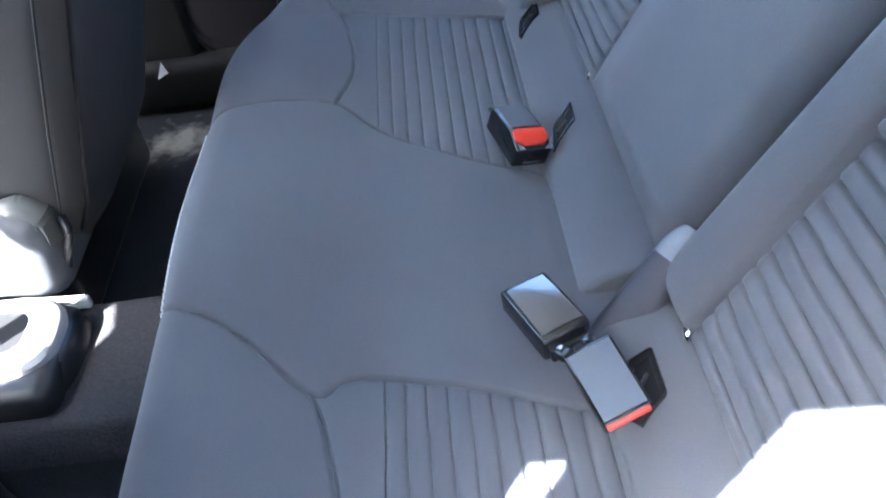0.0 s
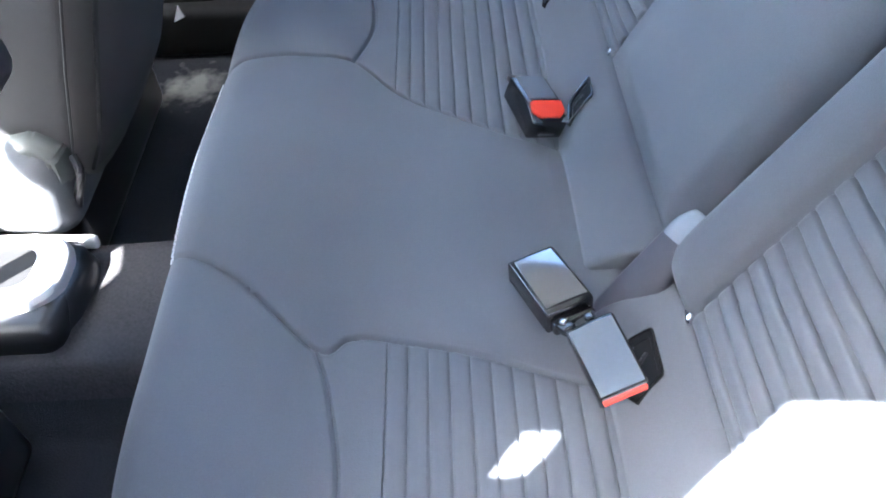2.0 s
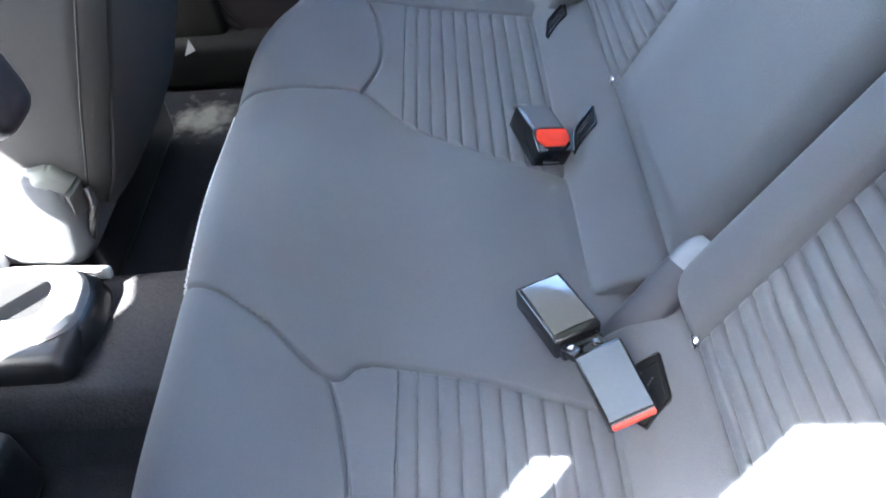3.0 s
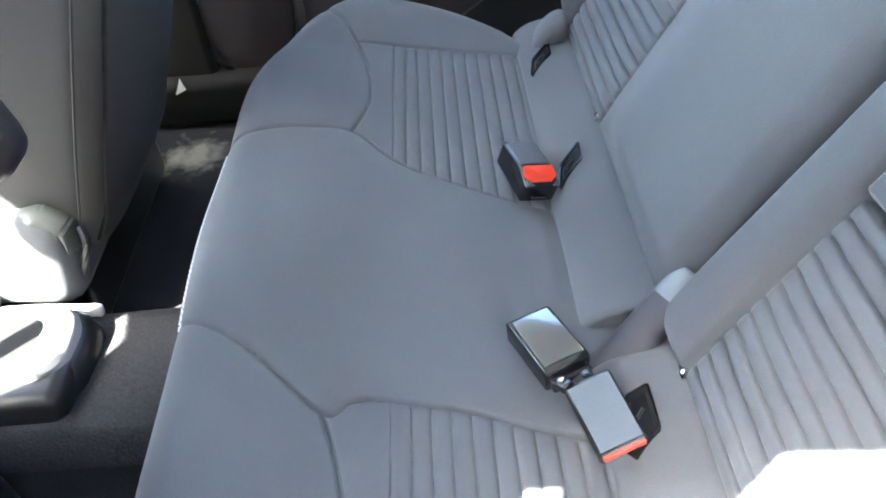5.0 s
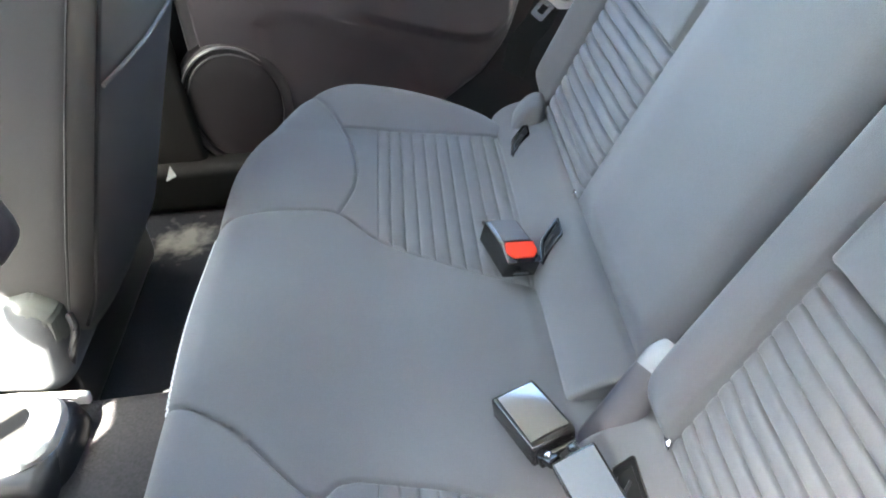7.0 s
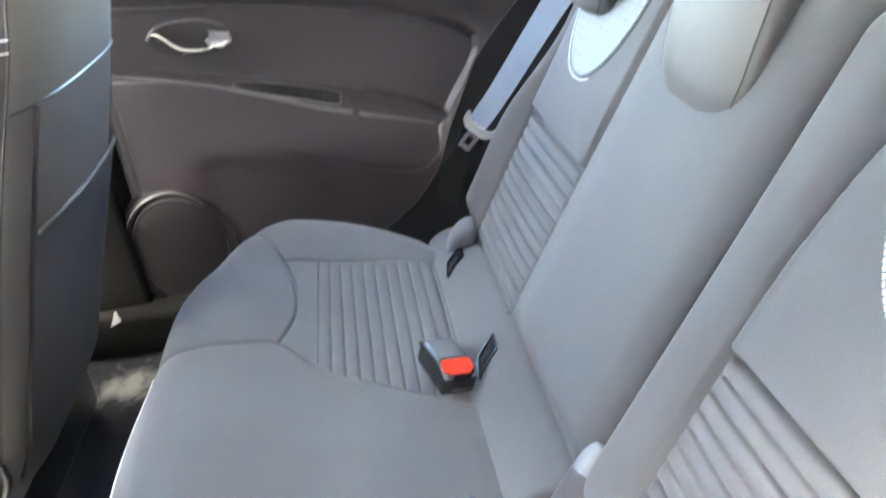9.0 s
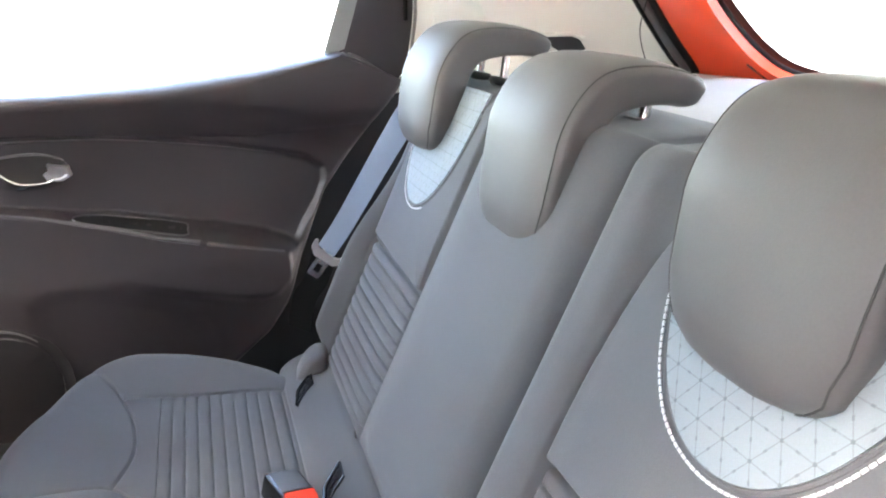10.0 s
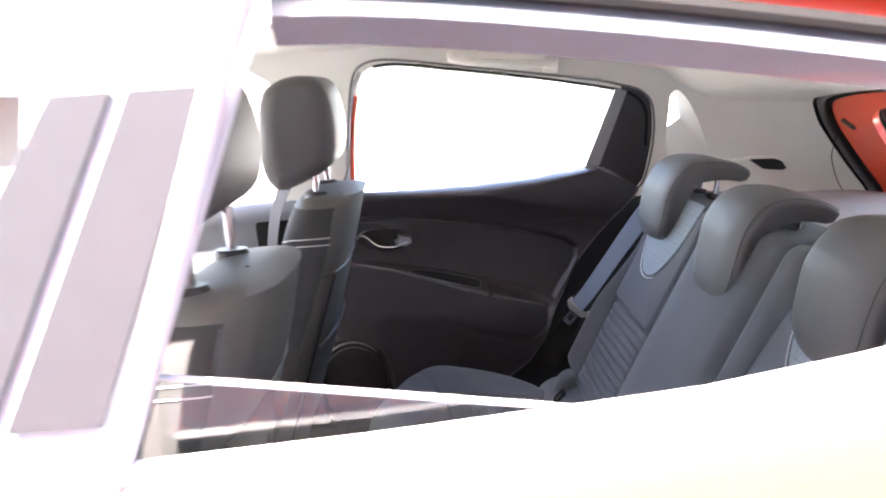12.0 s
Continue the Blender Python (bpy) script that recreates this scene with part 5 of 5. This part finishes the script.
    rows = [[bm.verts.new(Vector(p) + Vector(o)) for o in ((0.0, 0.0, 0), (0.0, 0.012, 0), (-0.003, 0.030, 0))] for p in ((-0.503, -0.752, 1.02), (-0.478, -0.735, 1.09), (-0.447, -0.71, 1.18), (-0.420, -0.688, 1.265), (-0.400, -0.676, 1.32), (-0.380, -0.664, 1.365))]
    for a, b in zip(rows, rows[1:]):
        for k in range(2):
            bm.faces.new((a[k], a[k + 1], b[k + 1], b[k]))
    bmesh.ops.solidify(bm, geom=bm.faces[:], thickness=0.004)
    part("frame_flank", bm, CONSOLE, s, "pale inner flank of the door frame")
    skin = bmesh.new()
    rows = []
    for a, z in flat2([p for p in top if p[0] > -0.65], 6):
        p = place(a, z + 0.066)
        q = Vector((a + 0.012, -0.50, 1.455 - 0.06 * (0.50 / 0.56) ** 2 - 0.05 * max(0, a + 0.3) ** 2 / 0.7))
        rows.append([skin.verts.new(v) for v in (p, p * 0.55 + q * 0.45 + Vector((0, 0, 0.012)), q)])
    for a, b in zip(rows, rows[1:]):
        for k in range(2):
            skin.faces.new((a[k], a[k + 1], b[k + 1], b[k]))
    bmesh.ops.solidify(skin, geom=skin.faces[:], thickness=0.004)
    part("roof_side", skin, PAINT, s, "red shoulder of the roof")
    part("roof", panel([(-1.1, -0.56), (0.55, -0.52), (0.55, 0.52), (-1.1, 0.56)], [], lambda a, b: Vector((a, b, 1.455 - 0.06 * (b / 0.56) ** 2 - 0.05 * max(0, a + 0.3) ** 2 / 0.7)), 0.01, [(0, v) for v in np.linspace(-1, 0.5, 12)] + [(1, v) for v in np.linspace(-0.5, 0.5, 12)]), PAINT, s, "red roof skin")
    return s


outer_side()


# ---- front seats ----
def front_seat(sgn, slide=0.0):
    y0 = sgn * 0.335
    s = thing("front_seat", (-0.75, y0, 0.32), "grey vinyl front seat with dark side bolsters and white double stitching", "car seat", "front seats")

    def rear_x(z):
        return -0.415 + slide + (z - 1.07) * 0.36 - 0.25 * max(0.0, 0.50 - z) - (0.18 * max(0.0, 0.80 - z) if sgn < 0 else 0.0)

    Z = (0.42, 0.50, 0.62, 0.76, 0.88, 0.95, 1.00, 1.035, 1.055, 1.066, 1.072)
    HALF = (0.172, 0.185, 0.192, 0.195, 0.190, 0.180, 0.170, 0.160, 0.150, 0.141, 0.128)
    THICK = (0.115, 0.130, 0.135, 0.130, 0.125, 0.122, 0.128, 0.130, 0.128, 0.120, 0.106)
    count = 96

    def skin(z, t, lift=0.0):
        """A point of the backrest's cover at a height, going round it."""
        half, thick = float(np.interp(z, Z, HALF)) + lift, float(np.interp(z, Z, THICK)) + 2 * lift
        c, sn = math.cos(t), math.sin(t)
        e = 0.40 + 0.30 * float(step(np.array(z), 0.98, 1.07))
        u, v = math.copysign(abs(c) ** e, c), math.copysign(abs(sn) ** e, sn)
        x = rear_x(z) + lift - thick * 0.5 + u * thick * 0.5
        if u < 0 and z < 0.98:
            x -= 0.045 * abs(v) ** 4 * math.sin(min(1.0, (0.98 - z) / 0.2) * math.pi / 2)
        if u > 0:
            x += u * (0.018 * (1 - abs(v) ** 2) * math.sin(min(1.0, max(0.0, (1.05 - z) / 0.35)) * math.pi / 2) - 0.010 * abs(v) ** 4)
        return Vector((x, y0 + v * half, z))
    levels = sorted(set(Z) | set(np.linspace(0.42, 1.0, 24).tolist()))
    rings = [[skin(z, (k + 0.5) * math.tau / count) for k in range(count)] for z in levels]
    rings.append([p * 0.6 + sum(rings[-1], Vector()) / count * 0.4 + Vector((0, 0, 0.003)) for p in rings[-1]])
    rings.append([p * 0.05 + sum(rings[-1], Vector()) / count * 0.95 + Vector((0, 0, 0.0005)) for p in rings[-1]])
    rear_faces, front_faces, top_faces = bmesh.new(), bmesh.new(), bmesh.new()
    split = levels.index(1.055)
    rear = lambda k: math.cos((k + 1) * math.tau / count) > 0.30
    for bm, keep in ((rear_faces, lambda i, k: i < split and rear(k)), (front_faces, lambda i, k: i < split and not rear(k)), (top_faces, lambda i, k: i >= split)):
        grid = [[bm.verts.new(p) for p in ring] for ring in rings]
        for i, (a, b) in enumerate(zip(grid, grid[1:])):
            for k in range(count):
                if keep(i, k):
                    bm.faces.new((a[k], a[(k + 1) % count], b[(k + 1) % count], b[k]))
        bmesh.ops.delete(bm, geom=[v for v in bm.verts if not v.link_faces], context="VERTS")
    part("rear_cover", rear_faces, SEAT_GREY, s, "pale grey vinyl rear cover")
    part("front_cover", front_faces, SIDE_CLOTH, s, "dark cloth front and sides")
    part("top_cover", top_faces, SEAT_GREY, s, "pale grey vinyl top")
    # lower rear panel with the map pocket, edged in black
    bm = bmesh.new()
    span = [t for t in np.linspace(-0.66, 0.66, 34)]
    rows = []
    for w in np.linspace(0, 1, 30):
        rows.append([bm.verts.new(skin(0.45 + (0.797 + 0.010 * (1 - (t / 0.66) ** 2) - 0.45) * w, t, 0.0028 + 0.004 * w ** 4 * (1 - (t / 0.66) ** 4))) for t in span])
    for a, b in zip(rows, rows[1:]):
        for k in range(len(span) - 1):
            bm.faces.new((a[k], a[k + 1], b[k + 1], b[k]))
    bmesh.ops.recalc_face_normals(bm, faces=bm.faces)
    part("map_pocket", bm, POCKET_VINYL, s, "dark blue-grey map pocket")
    part("pocket_hem", tube([skin(0.797 + 0.010 * (1 - (t / 0.66) ** 2), t, 0.0062) for t in span], 0.0028, 8), SEAT_GREY, s, "pale hem of the map pocket")
    part("cover_seam", tube([skin(0.936 + 0.004 * math.cos(t * 2), t, 0.0004) for t in np.linspace(-1.25, 1.25, 60)], 0.0018, 6), BLACK, s, "seam across the rear cover")
    for sg in (-1, 1):
        part("edge_piping", tube([skin(z, sg * 0.70, 0.0015) for z in np.linspace(0.45, 0.935, 34)], 0.0032, 8), BLACK, s, "dark piping along the edge")
        part("side_seam", tube([skin(z, sg * 1.30, 0.0002) for z in np.linspace(0.46, 1.05, 30)], 0.0016, 6), BLACK, s, "seam between cloth and vinyl")
        for dz in (0.0, 0.012):
            row = [skin(0.992 + dz - 0.012 * max(0.0, q - 0.5), sg * (1.36 + 1.05 * q), 0.0008) for q in np.linspace(0, 1, 60)]
            stitches(row, (0, sg, 0), s, length=0.0085, gap=0.0003, width=0.0008)
    # headrest
    hx = -0.520 + slide - (0.008 if sgn < 0 else 0.0)
    rise = 1.0 if sgn > 0 else 0.86
    prof = [(hx - 0.050, 1.086), (hx - 0.073, 1.125), (hx - 0.072, 1.20), (hx - 0.060, 1.262), (hx - 0.028, 1.287), (hx + 0.012, 1.294), (hx + 0.048, 1.283), (hx + 0.066, 1.242), (hx + 0.070, 1.18), (hx + 0.054, 1.128), (hx + 0.000, 1.098)]
    prof = flat2([(a, 1.294 - (1.294 - b) * rise) for a, b in prof], 5, True)
    head = part("headrest", cushioned(prof, 0.128, 0.036, lambda a, b, w: Vector((a, y0 + w * (1 - 0.12 * max(0, (1.19 - b) / 0.09) ** 2), b)), 8), VINYL, s, "dark vinyl headrest on two steel posts")
    for sg in (-1, 1):
        part("post", tube([(hx + 0.022, y0 + sg * 0.088, 1.16), (hx + 0.020, y0 + sg * 0.088, 1.05)], 0.0065, 12), STEEL, head)
        ring = lambda r, z: [(hx + 0.020 + r * 1.35 * math.cos(t), y0 + sg * 0.088 + r * math.sin(t), z) for t in np.linspace(0, math.tau, 20, endpoint=False)]
        part("sleeve", loft([ring(0.0165, 1.062), ring(0.0165, 1.076), ring(0.014, 1.080), ring(0.008, 1.080)]), BLACK, head)
    # cushion, base and faceted hinge knob
    part("cushion", rbox((0.50, 0.49, 0.15), (-0.92 if sgn > 0 else -0.98, y0 + sgn * 0.015, 0.485), (0, 6, 0), 0.04, 4), CLOTH, s)
    part("base_frame", rbox((0.46, 0.40, 0.11), (-0.92, y0, 0.36), (0, 0, 0), 0.02), BLACK, s)
    if sgn > 0:
        hub = [(-0.738, 0.505), (-0.727, 0.535), (-0.692, 0.543), (-0.664, 0.520), (-0.668, 0.482), (-0.690, 0.432), (-0.735, 0.435)]
        cx, cz = -0.700, 0.495
        knob = loft([[(cx + (a - cx) * k, y, cz + (b - cz) * k) for a, b in hub] for k, y in ((1.12, 0.175), (1.10, 0.150), (1.0, 0.132), (0.72, 0.120))])
        bmesh.ops.bevel(knob, geom=knob.edges[:], offset=0.004, segments=2, affect="EDGES")
        part("hinge_cover", knob, HUB, s, "grey faceted hinge knob")
        part("tilt_lever", tube(catmull([(-0.662, 0.150, 0.502), (-0.655, 0.138, 0.485), (-0.668, 0.135, 0.455), (-0.682, 0.140, 0.425)], 5), 0.006, 8), BLACK, s, "dark tilt lever")
    return s


front_seat(1, -0.010)
front_seat(-1, -0.04)


# ---- centre console with its cup holder ----
def console():
    c = thing("centre_console", (-0.9, 0, 0.40), "light grey centre console end with round cup holder", "console")
    part("base", rbox((0.75, 0.150, 0.06), (-1.02, 0.0, 0.405), (0, 0, 0), 0.02), BLACK, c)
    def superring(cx, cy, hx, hy, z, e=0.62):
        out = []
        for t in np.linspace(0, math.tau, 56, endpoint=False):
            a, b = math.cos(t), math.sin(t)
            out.append((cx + hx * math.copysign(abs(a) ** e, a), cy + hy * math.copysign(abs(b) ** e, b), z))
        return out
    part("holder_base", loft([superring(-0.730, 0.012, 0.096, 0.080, 0.395), superring(-0.730, 0.012, 0.092, 0.076, 0.412), superring(-0.730, 0.015, 0.084, 0.068, 0.426), superring(-0.730, 0.016, 0.076, 0.060, 0.431)], False), BLACK, c)
    part("cup_holder", loft([superring(-0.730, 0.016, 0.079, 0.062, 0.428), superring(-0.730, 0.016, 0.077, 0.060, 0.440), superring(-0.731, 0.017, 0.073, 0.056, 0.445), superring(-0.735, 0.022, 0.045, 0.036, 0.445), superring(-0.735, 0.022, 0.041, 0.033, 0.441)], False), CONSOLE, c, "pale grey cup holder rim")
    part("cup_well", loft([superring(-0.735, 0.022, 0.042, 0.034, 0.441), superring(-0.735, 0.022, 0.040, 0.032, 0.420), superring(-0.735, 0.022, 0.038, 0.030, 0.4085)]), RUBBER, c)
    part("top_deck", rbox((0.30, 0.20, 0.03), (-0.93, 0.012, 0.430), (0, 0, 0), 0.01), CONSOLE, c)
    part("side_lip", rbox((0.10, 0.012, 0.018), (-0.700, 0.094, 0.408), (0, 4, 0), 0.004), CONSOLE, c, "pale grey side lip")
    part("arm_rest", rbox((0.22, 0.075, 0.10), (-0.695, 0.0, 0.735), (0, -12, 0), 0.028, 4), TRIM, c, "dark padded armrest")
    part("arm_stalk", rbox((0.03, 0.02, 0.26), (-0.79, -0.045, 0.56), (0, 0, 0), 0.01), BLACK, c)
    return c


console()


# ---- seat belts ----
def far_belt():
    b = thing("seat_belt", (0.04, 0.55, 0.60), "blue-grey seat belt webbing with a steel tongue hanging beside the backrest", "seat belt")
    path = catmull([(0.262, 0.470, 1.045), (0.184, 0.480, 0.951), (0.152, 0.502, 0.899), (0.121, 0.524, 0.845), (0.072, 0.553, 0.762), (0.038, 0.566, 0.715)], 8)
    w = lambda t: Vector((0.0130 - 0.005 * t, -0.016 - 0.005 * t, -0.0110 + 0.004 * t))
    part("webbing", ribbon(path, w), BELT, b)
    low = catmull([(0.038, 0.568, 0.715), (0.018, 0.585, 0.66), (-0.005, 0.605, 0.62), (-0.02, 0.615, 0.56)], 6)
    part("lower_webbing", ribbon(low, lambda t: Vector((0.0180, -0.008, -0.008))), RUBBER, b, "dark lower run of the webbing")
    at = Vector((0.036, 0.552, 0.712))
    m = pose(*at, 0, 40, -14)
    yoke = [(-0.031, 0.015), (-0.030, 0.000), (-0.018, -0.010), (0.018, -0.010), (0.030, 0.000), (0.031, 0.015), (0.026, 0.017), (0.021, 0.007), (0.012, 0.004), (0.009, 0.007), (0.004, 0.004), (-0.004, 0.004), (-0.009, 0.007), (-0.012, 0.004), (-0.021, 0.007), (-0.026, 0.017)]
    grip = panel(yoke, [], lambda x, y: Vector((x, -0.004, y)), 0.009)
    bmesh.ops.bevel(grip, geom=[e for e in grip.edges if e.calc_face_angle(0) > 0.5], offset=0.0012, segments=2, affect="EDGES")
    grip.transform(m)
    part("tongue_bar", grip, CONSOLE, b, "pale grey tongue grip")
    tp = panel([(-0.012, -0.006), (0.012, -0.006), (0.0115, -0.040), (0.009, -0.043), (-0.009, -0.043), (-0.0115, -0.040)], [[(-0.005, -0.018), (0.005, -0.018), (0.005, -0.033), (-0.005, -0.033)]], lambda x, y: Vector((x, 0, y)), 0.003)
    tp.transform(m)
    part("tongue", tp, STEEL, b, "steel tongue plate")
    return b


far_belt()


def hinge_blade():
    """The smooth plastic hinge cover in the gap between the two backrests."""
    b = thing("hinge_cover", (0.0, -0.118, 0.48), "smooth blue-grey plastic hinge cover in the backrest gap", "hinge cover")
    path = catmull([(-0.088, -0.182, 0.520), (-0.048, -0.160, 0.556), (-0.024, -0.147, 0.576), (-0.004, -0.136, 0.597), (0.010, -0.128, 0.612)], 8)
    part("blade", tube(path, lambda t: 0.0175 + 0.003 * math.sin(t * 3.1), 18, flat=0.7), HINGE, b)
    # the sky's light on the tip is put into its paler colour
    part("tip", tube(catmull([(0.002, -0.1325, 0.6045), (0.013, -0.126, 0.616), (0.024, -0.120, 0.622)], 5), lambda t: 0.0182 - 0.007 * t * t, 18, flat=0.7), HINGE_TIP, b, "hinge cover tip, coloured paler for the skylight on it")
    return b


hinge_blade()



def front_door():
    """Inner trim of the far front door, seen past the seats."""
    d = thing("front_door", (-1.0, 0.73, 0.35), "slate grey moulded front door trim below its window", "car door")
    x = np.linspace(-1.45, -0.63, 60)
    w = np.concatenate([np.linspace(0, 0.93, 40), 0.93 + 0.07 * np.sin(np.linspace(0, math.pi / 2, 10)[1:])])
    X, W = np.meshgrid(x, w, indexing="ij")
    Z = 0.36 + (np.interp(X, [-1.45, -0.63], [0.965, 1.005]) - 0.36) * W
    e = np.clip((W - 0.93) / 0.07, 0, 1)
    Y = 0.735 - 0.05 * step(Z, 0.86, 0.98) - 0.05 * step(Z, 0.66, 0.72) * (1 - step(Z, 0.76, 0.79)) + 0.03 * (1 - np.sqrt(np.clip(1 - e ** 2, 0, 1)))
    arrays("trim", np.stack([X, Y, Z], -1).reshape(-1, 3), quads(*X.shape), DASH, d)
    part("handle", tube(catmull([(-1.22, 0.715, 0.90), (-1.19, 0.708, 0.885), (-1.14, 0.705, 0.882), (-1.11, 0.71, 0.89)], 6), 0.007, 10), CHROME, d, "chrome door lever")
    return d


front_door()

def sill_sun_patch():
    """A small white triangle on the far sill, standing in for a sun patch."""
    t = thing("painted_sun_patch", (-0.686, 0.658, 0.372), "small white triangle standing in for a patch of sun on the black sill", "tag")
    part("sun_triangle", panel([(-0.667, 0.414), (-0.661, 0.391), (-0.683, 0.381)], [], lambda a, z: Vector((a, 0.6585, z)), 0.0012), THREAD, t)
    return t


sill_sun_patch()


def front_belt():
    """Belt of the far front seat, hanging from the door pillar."""
    b = thing("seat_belt", (-0.66, 0.64, 0.60), "dark grey front seat belt webbing hanging down the door pillar", "seat belt")
    path = catmull([(-0.585, 0.655, 1.20), (-0.625, 0.645, 1.08), (-0.675, 0.635, 0.97), (-0.70, 0.640, 0.80), (-0.70, 0.66, 0.62)], 8)
    part("webbing", ribbon(path, lambda t: Vector((0.013, -0.010, -0.005))), POCKET_VINYL, b)
    part("pillar_loop", rbox((0.05, 0.014, 0.024), (-0.582, 0.652, 1.205), (0, 25, 0), 0.005), CONSOLE, b, "pale belt loop on the pillar")
    return b


front_belt()

# ---- outside ----
gx = np.linspace(-1, 1, 40)
GX, GY = np.meshgrid(np.sign(gx) * np.abs(gx) ** 3 * 400, np.sign(gx) * np.abs(gx) ** 3 * 400, indexing="ij")
ground = arrays("ground", np.stack([GX, GY, 0 * GX], -1).reshape(-1, 3), quads(*GX.shape), CONCRETE)
tagged(ground, "pale sunlit concrete yard around the car", "ground", kind="structure")


def sky_blocker():
    """An unseen wall, added to keep the low sky off the car's near side."""
    w = thing("wall_sky_blocker", (0, -2.35, 0), "unseen wall added beside the car to block low sky light", "wall", kind="structure")
    part("blocker_body", rbox((14.0, 0.22, 2.70), (0.5, -2.35, 1.35), (0, 0, 0), 0.02, 2), BLOCKER_WALL, w)
    part("coping", rbox((14.1, 0.32, 0.07), (0.5, -2.35, 2.735), (0, 0, 0), 0.015, 2), CONCRETE, w)
    return w


sky_blocker()
